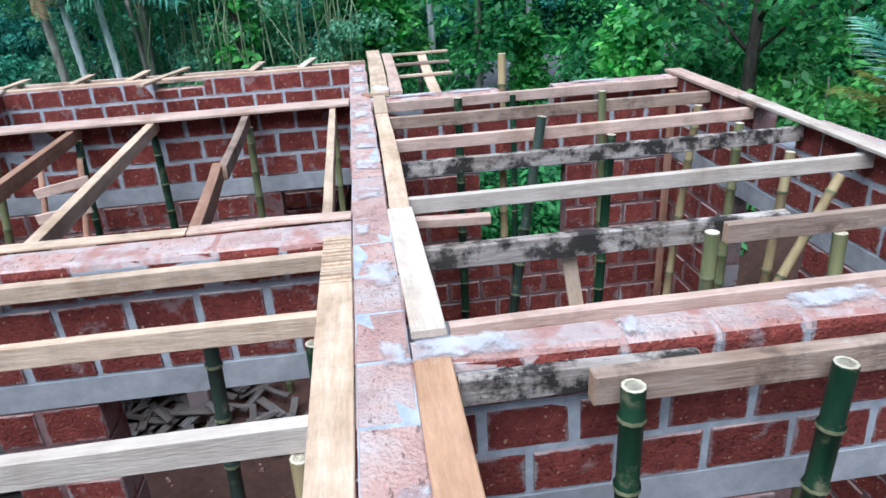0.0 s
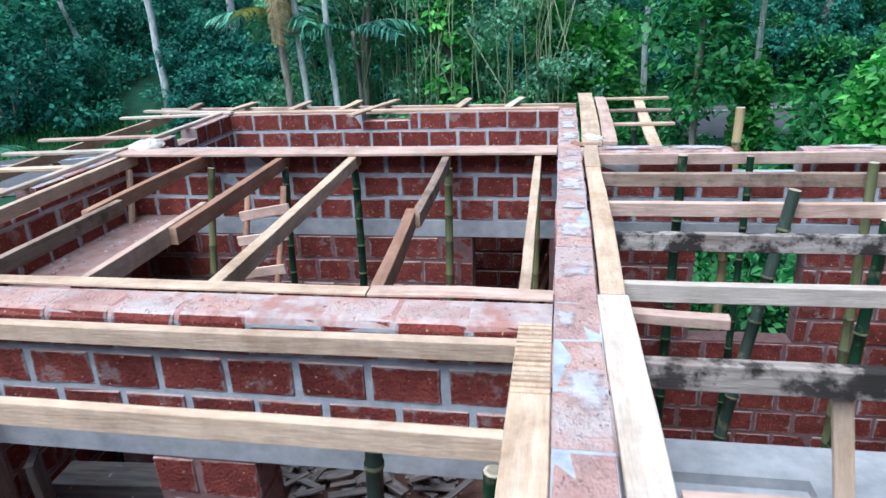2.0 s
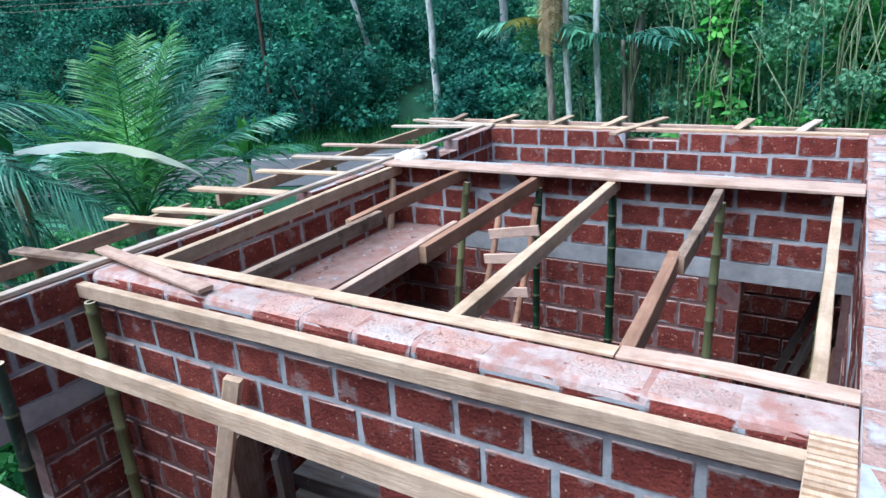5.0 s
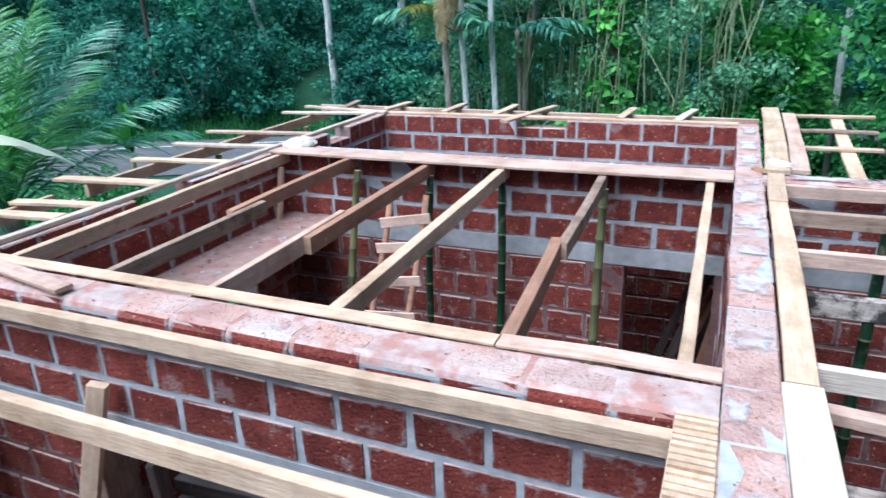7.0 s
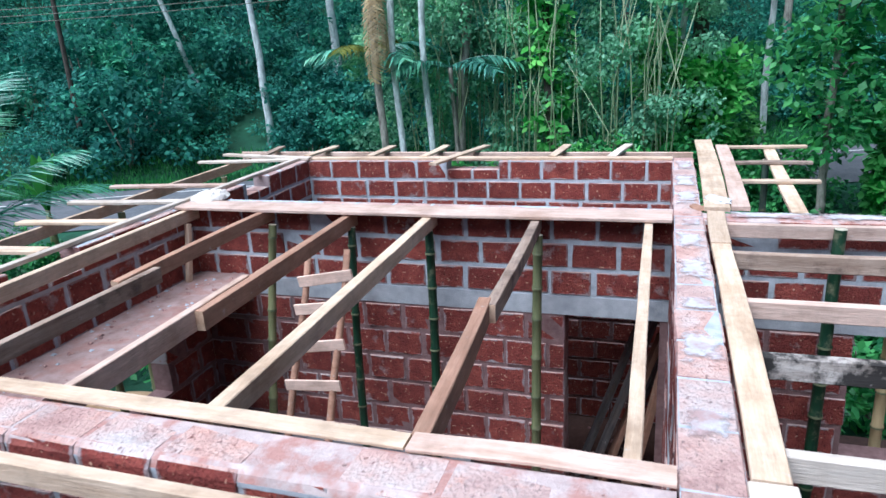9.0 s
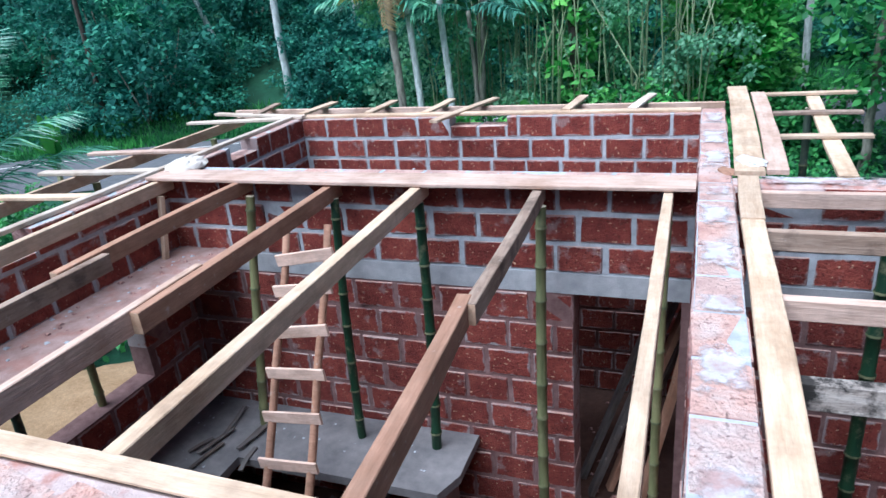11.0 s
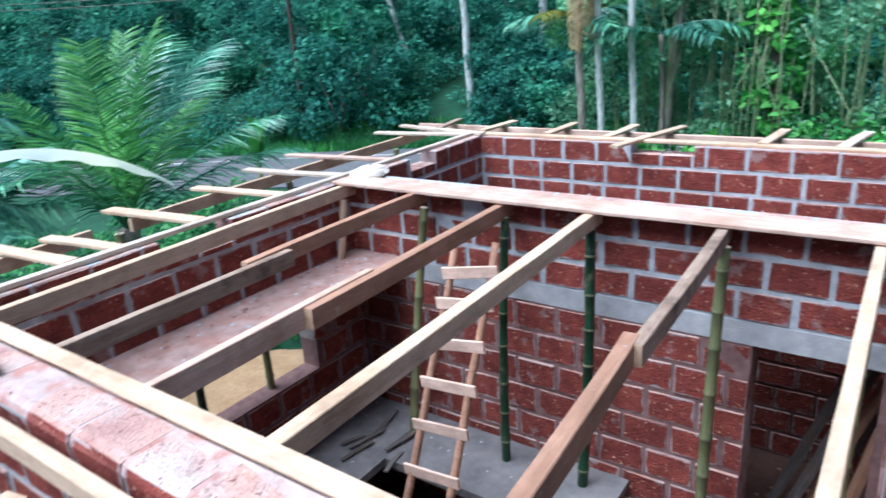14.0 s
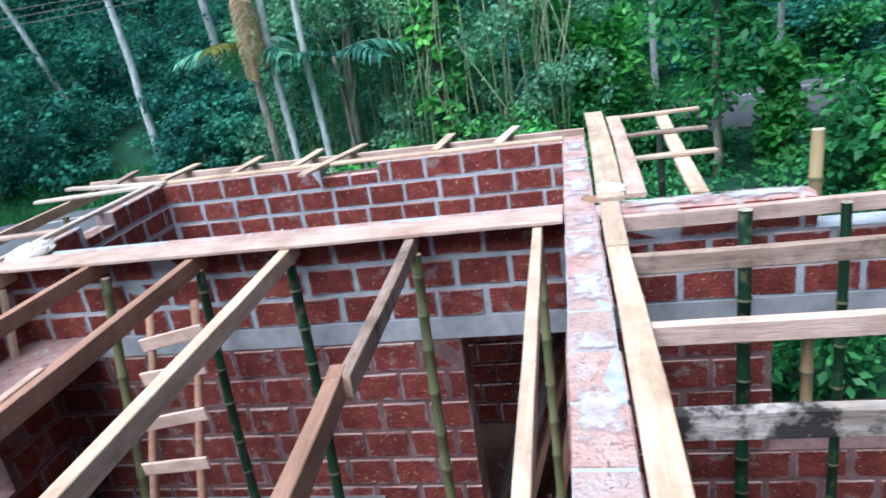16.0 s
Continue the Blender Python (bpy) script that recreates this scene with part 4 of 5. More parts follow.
for i, (x, y, x1, y1, z1) in enumerate(((-0.72, 6.5, -0.10, 6.7, 2.15), (-0.58, 6.6, -0.06, 6.8, 1.9), (-0.82, 6.7, -0.16, 6.9, 2.2), (-0.5, 6.9, -0.06, 7.2, 1.5), (-0.34, 6.4, -0.05, 6.5, 1.7))):
    board("timber_scrap", (x, y, 0.28), (x1, y1, z1), 0.08, 0.05, (OLDGREY, BROWN, OLDGREY)[i % 3], "rough timber leaning inside the back room", "timber scrap", "leaning timbers")
for i in range(7):
    x, y, a, L = scrap_rng.uniform(-3.75, -3.0), scrap_rng.uniform(5.1, 5.5), radians(scrap_rng.uniform(50, 110)), scrap_rng.uniform(0.25, 0.5)
    board("offcut", (x, y, 1.118 + 0.004 * i), (x + L * math.cos(a), y + L * math.sin(a) * 0.8, 1.12 + 0.004 * i), 0.035, 0.014, OLDGREY, "dark strip lying on the counter slab", "offcut", "strips on the counter")


# -- crumbs of laterite and mortar on the slab, walls and floor --
def rubble(name, spots, material, label, seed):
    rng = random.Random(seed)
    verts, faces = [], []
    for x0, x1, y0, y1, z, n, size in spots:
        for _ in range(n):
            c = Vector((rng.uniform(x0, x1), rng.uniform(y0, y1), z))
            s = size * rng.uniform(0.3, 1.0) ** 2
            k = len(verts)
            for dx, dy, dz in ((-1, -0.6, 0), (0.7, -1, 0), (1, 0.8, 0), (-0.7, 1, 0), (-0.3, -0.2, 0.9), (0.5, 0.3, 0.7)):
                verts.append(tuple(c + s * Vector((dx * rng.uniform(0.6, 1.2), dy * rng.uniform(0.6, 1.2), dz * rng.uniform(0.6, 1.1)))))
            faces += [tuple(k + i for i in f) for f in ((0, 1, 4), (1, 5, 4), (1, 2, 5), (2, 3, 5), (3, 4, 5), (3, 0, 4))]
    me = bpy.data.meshes.new(name)
    me.from_pydata(verts, [], faces)
    me.materials.append(material)
    return tagged(new(name, me), label, "rubble", kind="stuff")


rubble("rubble", [(-3.9, -3.45, 3.15, 5.9, 2.53, 55, 0.026), (0.02, 0.17, -1, 8, 3.131, 60, 0.008), (-3.8, -0.1, 2.86, 3.0, 3.128, 50, 0.008), (-3.9, -0.1, 3.1, 5.3, 0.25, 160, 0.035), (-3.9, -0.1, 6.3, 8.0, 0.25, 160, 0.05), (-3.8, -0.3, 0.0, 2.7, 0.25, 160, 0.035), (0.3, 3.0, 2.0, 5.9, 0.25, 140, 0.035), (-4.1, -3.95, 4.2, 4.75, 2.955, 30, 0.03)], LATERITE, "crumbs of broken red laterite", 4)
rubble("mortar_crumbs", [(-3.85, -1.5, 5.45, 5.95, 1.10, 45, 0.012), (-3.85, -3.3, 4.75, 5.4, 1.10, 25, 0.012), (-3.9, -3.45, 3.15, 5.9, 2.53, 50, 0.02), (-3.6, -0.1, 6.05, 6.19, 3.16, 40, 0.01)], MORTAR, "crumbs of dried grey mortar", 6)


# ---- plants ----
def leaf_cloud(name, centres, radii, count, size, material, seed, droop=0.3, squash=0.8, flutter=0.55):
    """Many small pointed leaves in clumps; each leaf is an island of its own."""
    rng = np.random.default_rng(seed)
    centres, radii = np.asarray(centres, float), np.asarray(radii, float)
    pick = rng.choice(len(centres), count, p=radii**2 / (radii**2).sum())
    v = rng.normal(size=(count, 3))
    v /= np.linalg.norm(v, axis=1, keepdims=True)
    c = centres[pick] + v * (radii[pick] * rng.uniform(0.45, 1.05, count))[:, None] * (1, 1, squash)
    d = v * (1, 1, 0.3) + rng.normal(size=(count, 3)) * 0.6 - (0, 0, droop)
    d /= np.linalg.norm(d, axis=1, keepdims=True)
    up = np.array([0, 0, 1.0]) + flutter * rng.normal(size=(count, 3))
    w = np.cross(d, up)
    w /= np.linalg.norm(w, axis=1, keepdims=True) + 1e-9
    s = (size * rng.uniform(0.6, 1.3, count))[:, None]
    verts = np.stack([c - d * s * 0.5, c + w * s * 0.3 - d * s * 0.05, c + d * s * 0.55, c - w * s * 0.3 - d * s * 0.05], 1).reshape(-1, 3)
    me = bpy.data.meshes.new(name)
    me.vertices.add(len(verts))
    me.vertices.foreach_set("co", verts.ravel())
    me.loops.add(count * 4)
    me.loops.foreach_set("vertex_index", np.arange(count * 4, dtype=np.int32))
    me.polygons.add(count)
    me.polygons.foreach_set("loop_start", np.arange(0, count * 4, 4, dtype=np.int32))
    me.materials.append(material)
    me.update(calc_edges=True)
    return me


plant_rng = random.Random(21)


def clump_centres(rng, n, spread, height, base=0.0):
    out = []
    for _ in range(n):
        a, r = rng.uniform(0, 6.283), spread * math.sqrt(rng.random())
        out.append((r * math.cos(a), r * math.sin(a), base + height * rng.random() * (1 - 0.4 * r / spread)))
    return out


def bush_mesh(seed, material, size, count=1500, spread=1.1, height=1.9):
    rng = random.Random(seed)
    cs = clump_centres(rng, 22, spread, height, 0.25)
    return leaf_cloud("foliage", cs, [rng.uniform(0.25, 0.55) for _ in cs], count, size, material, seed)


BUSHES = {
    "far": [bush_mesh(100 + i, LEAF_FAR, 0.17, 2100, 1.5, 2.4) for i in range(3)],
    "mid": [bush_mesh(200 + i, LEAF_MID, 0.17, 1900) for i in range(3)],
    "bright": [bush_mesh(300 + i, LEAF_BRIGHT, 0.17, 1700) for i in range(3)],
}


bm = bmesh.new()
tube(bm, [Vector((0, 0, 0)), Vector((0.05, 0, 0.8)), Vector((0, 0.05, 1.6))], [0.03, 0.02, 0.008], 5)
STEM = bpy.data.meshes.new("stem")
bm.to_mesh(STEM)
bm.free()
STEM.materials.append(BARK_MID)


def on_land(x, y):
    return float(land(np.float64(x), np.float64(y)))


def bush(x, y, kind, scale, label, sink=0.1):
    thing = tagged(new("bush"), label, "bush", "undergrowth")
    thing.matrix_basis = pose(x, y, on_land(x, y) - sink, 0, 0, plant_rng.uniform(0, 360)) @ Matrix.Scale(scale, 4)
    leaves = new("foliage", plant_rng.choice(BUSHES[kind]))
    leaves.parent = thing
    for n in range(3):
        stem = new("stem", STEM)
        stem.parent = thing
        stem.matrix_basis = pose(0, 0, 0, plant_rng.uniform(8, 28), 0, 120 * n + plant_rng.uniform(0, 60))
    return thing


def tree(x, y, height, radius, bark, label, lean=(0, 0), crown=True, crown_kind=LEAF_MID, crown_base=0.5, spread=3.0, limbs=True, base=None):
    z = on_land(x, y) - 0.2 if base is None else base
    thing = tagged(new("tree"), label, "tree", "trees")
    thing.matrix_basis = pose(x, y, z)
    n = 12
    wig = [Vector((plant_rng.uniform(-1, 1), plant_rng.uniform(-1, 1), 0)) * radius * 0.5 for _ in range(n + 1)]
    pts = [Vector((lean[0] * i / n, lean[1] * i / n, height * i / n)) + wig[i] * (i > 0) for i in range(n + 1)]
    bm = bmesh.new()
    tube(bm, pts, [radius * (1.35 if i == 0 else 1.06 - 0.62 * i / n) for i in range(n + 1)], 9)
    part("trunk", bm, bark, thing, smooth=True)
    cs = []
    if limbs:
        for i in range(5):
            s = pts[int(n * (crown_base + 0.08 * i)) if int(n * (crown_base + 0.08 * i)) < n else n - 1]
            a = plant_rng.uniform(0, 6.28)
            e = s + Vector((math.cos(a) * spread * 0.7, math.sin(a) * spread * 0.7, spread * plant_rng.uniform(0.2, 0.7)))
            bm = bmesh.new()
            tube(bm, [s, s.lerp(e, 0.5) + Vector((0, 0, 0.2)), e], [radius * 0.4, radius * 0.25, radius * 0.08], 6)
            part("limb", bm, bark, thing, smooth=True)
            cs += [tuple(e), tuple(s.lerp(e, 0.6))]
    if crown:
        rng = random.Random(int(abs(x) * 100 + abs(y)))
        top = pts[-1]
        cs += [(top.x + plant_rng.uniform(-spread, spread), top.y + plant_rng.uniform(-spread, spread), height * plant_rng.uniform(crown_base, 1.05)) for _ in range(16)]
        me = leaf_cloud("crown", cs, [rng.uniform(0.6, 1.2) for _ in cs], 2600, 0.24, crown_kind, rng.randrange(9999))
        ob = new("crown", me)
        ob.parent = thing
    return thing


def frond_mesh(name, length, pairs, leaflet, droop, sag, material, seed, width=0.035):
    """A feathered palm frond that rises along x and arches over."""
    rng = random.Random(seed)
    bm = bmesh.new()
    at = lambda s: Vector((length * s * (1 - 0.12 * s * s * droop), 0, length * (0.12 * s - 0.42 * droop * s * s)))
    pts = [at(i / 10) for i in range(11)]
    tube(bm, pts, [0.028 * (1 - 0.88 * i / 10) for i in range(11)], 5)
    for i in range(pairs):
        s = 0.14 + 0.86 * i / pairs
        p, d = at(s), (at(min(s + 0.02, 1)) - at(s - 0.02)).normalized()
        ln = leaflet * (math.sin(math.pi * min(0.12 + 0.8 * s, 1)) ** 0.7 + 0.12) * rng.uniform(0.88, 1.1)
        for sgn in (-1, 1):
            out = (Vector((0, sgn, 0)) + d * rng.uniform(0.45, 0.75) + Vector((0, 0, rng.uniform(-0.05, 0.28)))).normalized()
            w = d * width * 0.5
            a, b, c = p, p + out * ln * 0.5 - Vector((0, 0, sag * ln * 0.12)), p + out * ln * 0.95 - Vector((0, 0, sag * ln * rng.uniform(0.35, 0.6)))
            vs = [bm.verts.new(q) for q in (a - w * 0.5, a + w * 0.5, b + w, c, b - w)]
            bm.faces.new((vs[0], vs[1], vs[2], vs[4]))
            bm.faces.new((vs[4], vs[2], vs[3]))
    me = bpy.data.meshes.new(name)
    bm.to_mesh(me)
    bm.free()
    me.materials.append(material)
    return me


FRONDS = [frond_mesh("frond", 3.4, 58, 0.75, 0.75, 1.0, LEAF_PALM, 1), frond_mesh("frond", 3.1, 54, 0.7, 0.45, 0.7, LEAF_PALM, 2), frond_mesh("frond", 3.6, 60, 0.8, 1.15, 1.3, LEAF_PALM, 3)]
FRESH = [frond_mesh("frond", 3.4, 58, 0.6, 0.75, 0.8, LEAF_FRESH, 1), frond_mesh("frond", 3.1, 54, 0.55, 0.45, 0.6, LEAF_FRESH, 2)]
ARECA = [frond_mesh("frond", 1.9, 24, 0.62, 1.0, 1.0, LEAF_PALM, 5, 0.085), frond_mesh("frond", 1.7, 22, 0.55, 1.2, 1.2, LEAF_YELLOW, 6, 0.08)]
DRY_FROND = frond_mesh("dry_frond", 2.6, 34, 0.40, 0.4, 1.3, LEAF_DRY, 8, 0.05)


def palm(x, y, crown_z, fronds, radius, label, trunk_mat=BARK_MID, meshes=FRONDS, base=-0.35, category="palm"):
    """A palm with a ringed trunk; fronds: (compass turn, lift in degrees, scale, which mesh)."""
    thing = tagged(new("palm"), label, category, "palms")
    thing.matrix_basis = pose(x, y, base)
    bm = bmesh.new()
    n = max(6, int((crown_z - base) / 0.18))
    pts, rad = [], []
    for i in range(n + 1):
        pts.append(Vector((0.05 * math.sin(i * 0.2), 0.04 * math.sin(i * 0.13), (crown_z - base) * i / n)))
        rad.append(radius * (1.3 - 0.3 * min(i / 4, 1)) * (1.06 if i % 2 else 0.97))
    tube(bm, pts, rad, 10)
    part("trunk", bm, trunk_mat, thing, smooth=True)
    for turn, lift, scale, which in fronds:
        f = new("frond", meshes[which])
        f.parent = thing
        f.matrix_basis = Matrix.Translation(pts[-1]) @ Matrix.Rotation(radians(turn), 4, "Z") @ Matrix.Rotation(radians(-lift), 4, "Y") @ Matrix.Scale(scale, 4)
    return thing


# -- palms beside the house --
palm(-7.5, 2.7, 3.5, [(18, 24, 0.62, 2), (36, 10, 0.7, 2), (4, 12, 0.62, 2), (62, 30, 0.65, 2), (-20, 25, 0.9, 2), (-70, 40, 1.0, 0), (120, 40, 0.9, 1), (200, 40, 0.9, 1), (270, 35, 0.9, 2), (28, 62, 0.7, 1), (78, 0, 0.8, 2), (100, 30, 0.6, 0), (48, -12, 0.75, 2), (20, -16, 0.65, 2), (70, -22, 0.8, 2)], 0.16, "young coconut palm with broad drooping green fronds")
palm(-10.3, 7.4, 1.5, [(10, 50, 0.95, 1), (42, 44, 0.95, 0), (75, 66, 1.05, 0), (110, 78, 1.05, 1), (-30, 72, 1.05, 1), (-70, 60, 0.95, 1), (-110, 55, 0.9, 0), (160, 62, 1.05, 1), (58, 30, 0.95, 0), (230, 55, 0.9, 1), (20, 72, 1.05, 1), (-50, 45, 0.9, 0), (60, 76, 1.1, 1), (97, 56, 0.95, 0), (118, 66, 1.1, 0)], 0.17, "young coconut palm with upright feathered fronds", meshes=[FRONDS[0], FRESH[1]])
palm(-10.9, 5.4, 1.9, [(20, 50, 0.9, 0), (60, 60, 0.95, 0), (100, 45, 0.9, 0), (-20, 55, 0.9, 0), (-60, 50, 0.9, 0), (140, 60, 0.9, 0), (-120, 50, 0.9, 0), (200, 50, 0.9, 1), (40, 30, 0.9, 0), (0, 25, 0.9, 0)], 0.10, "dense areca palm clump beside the road", meshes=[ARECA[0], ARECA[0]])
palm(8.7, 8.9, 1.25, [(200, 45, 0.8, 0), (160, 55, 0.8, 0), (240, 40, 0.8, 0), (100, 50, 0.8, 1), (290, 50, 0.8, 0), (130, 38, 0.8, 0), (180, 65, 0.8, 0)], 0.12, "small palm with yellowing fronds", meshes=[frond_mesh("frond", 2.2, 40, 0.5, 0.8, 0.8, LEAF_YELLOW, 12), FRONDS[1]])


def banana_leaf(name, length, width, arch, material, parent):
    bm = bmesh.new()
    n, rows = 16, []
    for i in range(n + 1):
        s = i / n
        c = Vector((length * s, 0, arch * (2.6 * s - 3.0 * s * s)))
        w = width * 0.5 * math.sin(math.pi * (0.06 + 0.92 * s)) ** 0.6
        rag = 0.05 * noise.noise(Vector((s * 14, 3, 1)))
        rows.append([bm.verts.new(c + Vector((0, k * w * (1 + rag), -abs(k) * w * 0.45 + 0.02 * math.sin(30 * s) * abs(k)))) for k in (-1, -0.5, 0, 0.5, 1)])
    for a, b in zip(rows, rows[1:]):
        for j in range(4):
            bm.faces.new((a[j], b[j], b[j + 1], a[j + 1]))
    return part(name, bm, material, parent, smooth=True)


def banana(x, y, base, leaves, height, label):
    thing = tagged(new("banana_plant"), label, "banana plant")
    thing.matrix_basis = pose(x, y, base)
    bm = bmesh.new()
    tube(bm, [Vector((0, 0, 0)), Vector((0, 0, height * 0.6)), Vector((0, 0, height))], [0.10, 0.085, 0.05], 9)
    part("stem", bm, BAM_OLIVE, thing, smooth=True)
    for turn, lift, length, width, arch, mat in leaves:
        ob = banana_leaf("leaf", length, width, arch, mat, thing)
        ob.matrix_basis = Matrix.Translation((0, 0, height)) @ Matrix.Rotation(radians(turn), 4, "Z") @ Matrix.Rotation(radians(-lift), 4, "Y")
    return thing


banana(-8.45, 4.75, -0.35, [(76, -14, 2.35, 0.50, 0.36, LEAF_SILVER), (-120, 20, 1.5, 0.36, 0.5, LEAF_MID), (-60, 30, 1.4, 0.36, 0.5, LEAF_MID)], 3.62, "banana plant with one long silvery arching leaf")
banana(-13.1, 12.5, -0.35, [(20, 75, 1.3, 0.28, 0.1, LEAF_BRIGHT), (130, 70, 1.2, 0.28, 0.1, LEAF_BRIGHT), (250, 60, 1.1, 0.28, 0.2, LEAF_BRIGHT), (310, 80, 1.3, 0.25, 0.1, LEAF_BRIGHT), (75, 88, 1.2, 0.24, 0.05, LEAF_BRIGHT)], 1.55, "small bright green banana plant by the road")

# -- slim areca palms, pale trunks and climber-covered trees behind the house --
palm(-6.73, 18.0, 11.0, [(a, 30, 1.2, a % 2) for a in (0, 60, 121, 180, 241, 300)], 0.085, "slim pale areca palm with ringed trunk", BARK_PALE, ARECA)
palm(-6.1, 18.55, 12.0, [(a, 30, 1.2, a % 2) for a in (20, 80, 141, 200, 261, 320)], 0.085, "slim pale areca palm with ringed trunk", BARK_PALE, ARECA)
palm(-7.1, 17.7, 6.1, [(30, -80, 1.0, 0), (250, -82, 1.1, 0), (310, -78, 0.9, 0)], 0.10, "areca palm with dead brown fronds hanging down", BARK_MID, [DRY_FROND])
palm(-7.6, 18.8, 4.0, [(170, 15, 1.0, 0), (215, 20, 1.0, 0), (20, 25, 1.0, 0), (320, 15, 1.0, 0), (90, 40, 1.0, 1), (260, 30, 1.0, 1)], 0.06, "small areca palm with spreading fronds", BARK_MID, ARECA)
palm(-5.6, 19.2, 3.6, [(190, 10, 1.0, 0), (235, 20, 1.0, 0), (0, 20, 1.1, 0), (330, 15, 1.0, 0), (120, 40, 1.0, 0)], 0.06, "small areca palm with spreading fronds", BARK_MID, ARECA)
def trunk_through(p, q, height, radius, bark, label, **kw):
    """A tree whose trunk runs through two points of the air."""
    p, q = Vector(p), Vector(q)
    slope = (q - p) / (q.z - p.z)
    foot = p - slope * (p.z - on_land(p.x, p.y) + 0.2)
    return tree(foot.x, foot.y, height, radius, bark, label, lean=(slope.x * height, slope.y * height), **kw)


trunk_through((-15.57, 25.76, 1.21), (-15.68, 25.69, 6.1), 15.0, 0.15, BARK_PALE, "tall pale bare trunk on the wooded bank", crown_base=0.75)
trunk_through((-19.85, 27.66, 1.51), (-20.84, 26.88, 6.47), 13.0, 0.12, BARK_PALE, "crooked pale trunk on the wooded bank", crown_base=0.7)
trunk_through((-14.65, 30.85, 1.42), (-14.75, 30.81, 6.18), 16.0, 0.20, BARK_PALE, "pale forked trunk on the wooded bank", crown_base=0.7)
trunk_through((-5.52, 19.46, 1.73), (-5.23, 19.55, 5.25), 12.0, 0.16, BARK_MID, "mottled grey trunk among thin bamboo stems", crown_base=0.9, spread=1.6)
trunk_through((0.06, 21.27, 1.58), (0.30, 21.27, 4.94), 11.0, 0.11, BARK_PALE, "pale trunk beside a dark one", crown_base=0.85, spread=1.8)
trunk_through((0.70, 21.4, 1.42), (0.58, 21.4, 4.92), 12.0, 0.25, BARK_DARK, "dark trunk wrapped in climbers", crown_base=0.85, spread=2.0)
trunk_through((2.76, 24.1, 2.97), (2.79, 24.1, 4.85), 12.0, 0.11, BARK_PALE, "slim pale trunk in the undergrowth", crown_base=0.85, spread=1.8)
tree(5.3, 20.9, 10.0, 0.10, BARK_PALE, "slim ringed trunk with broad leaves", lean=(0.2, 0), crown_base=0.5, spread=2.2)
tree(9.0, 14.5, 9.0, 0.16, BARK_DARK, "dark trunk under dense leaves", crown_base=0.25, spread=2.8)
tree(13.5, 17.5, 10.0, 0.22, BARK_DARK, "dark trunk under dense leaves", crown_base=0.22, spread=3.5, crown_kind=LEAF_MID)
tree(11.5, 20.5, 10.0, 0.2, BARK_MID, "leafy tree with a mottled trunk", crown_base=0.2, spread=3.2, crown_kind=LEAF_BRIGHT)
tree(3.4, 18.6, 8.0, 0.10, BARK_MID, "small tree with broad green leaves", crown_base=0.3, spread=1.2)
for x, y in ((-28, 32), (-35, 27), (-24, 37), (-8, 35), (-2, 37), (5, 36), (12, 36), (20, 33), (-18, 41), (-31, 41), (-44, 24), (-40, 37), (27, 30)):
    tree(x, y, plant_rng.uniform(12, 17), plant_rng.uniform(0.14, 0.24), plant_rng.choice((BARK_PALE, BARK_MID, BARK_DARK)), "tall forest tree on the wooded bank", lean=(plant_rng.uniform(-1, 1), 0), crown_base=0.35, spread=3.6, crown_kind=LEAF_FAR)


def climber_column(x, y, height, radius, label):
    """A trunk hidden under broad climbing leaves."""
    thing = tagged(new("climber_tree"), label, "tree", "trees")
    thing.matrix_basis = pose(x, y, on_land(x, y) - 0.2)
    bm = bmesh.new()
    tube(bm, [Vector((0.1 * math.sin(i), 0.1 * math.cos(i * 1.3), height * i / 8)) for i in range(9)], [0.16 - 0.01 * i for i in range(9)], 8)
    part("trunk", bm, BARK_DARK, thing, smooth=True)
    cs = [(plant_rng.uniform(-radius, radius) * 0.6, plant_rng.uniform(-radius, radius) * 0.6, height * i / 40) for i in range(41)]
    ob = new("climber_leaves", leaf_cloud("climber_leaves", cs, [radius * plant_rng.uniform(0.45, 0.8) for _ in cs], 2600, 0.26, LEAF_CLIMB, int(height * 10)))
    ob.parent = thing
    return thing


climber_column(-3.05, 19.5, 9.5, 0.72, "tree trunk covered in bright green climbing leaves")
climber_column(-0.25, 20.6, 4.6, 0.75, "low trunk covered in green climbing leaves")
climber_column(1.1, 20.9, 4.0, 0.8, "dark trunk covered in broad climbing leaves")
climber_column(4.9, 19.2, 2.8, 0.5, "stump covered in bright green climbing leaves")
climber_column(6.2, 15.0, 3.2, 0.8, "shrubby trunk covered in broad green leaves")

# -- thin bamboo stems behind the back wall --
bm = bmesh.new()
for i in range(90):
    x, y = plant_rng.uniform(-7.0, 0.2), plant_rng.uniform(18.8, 20.6)
    h = plant_rng.uniform(3, 8)
    tube(bm, [Vector((x, y, -0.4)), Vector((x + plant_rng.uniform(-0.3, 0.3), y, h * 0.5)), Vector((x + plant_rng.uniform(-1, 1), y, h))], [0.022, 0.018, 0.008], 5)
tagged(part("thin_stems", bm, BAM_PALE, smooth=True), "thicket of thin olive stems behind the house", "thicket", kind="stuff")

cs = [(plant_rng.uniform(-8.5, 1.0), plant_rng.uniform(19.0, 21.6), 7.5 * plant_rng.random() ** 0.8) for _ in range(420)]
leaves = new("thicket_leaves", leaf_cloud("thicket_leaves", cs, [plant_rng.uniform(0.25, 0.6) for _ in cs], 52000, 0.14, LEAF_THICKET, 55, droop=0.5, flutter=1.6))
tagged(leaves, "fine pale green leaves of the thicket behind the house", "thicket", kind="stuff")

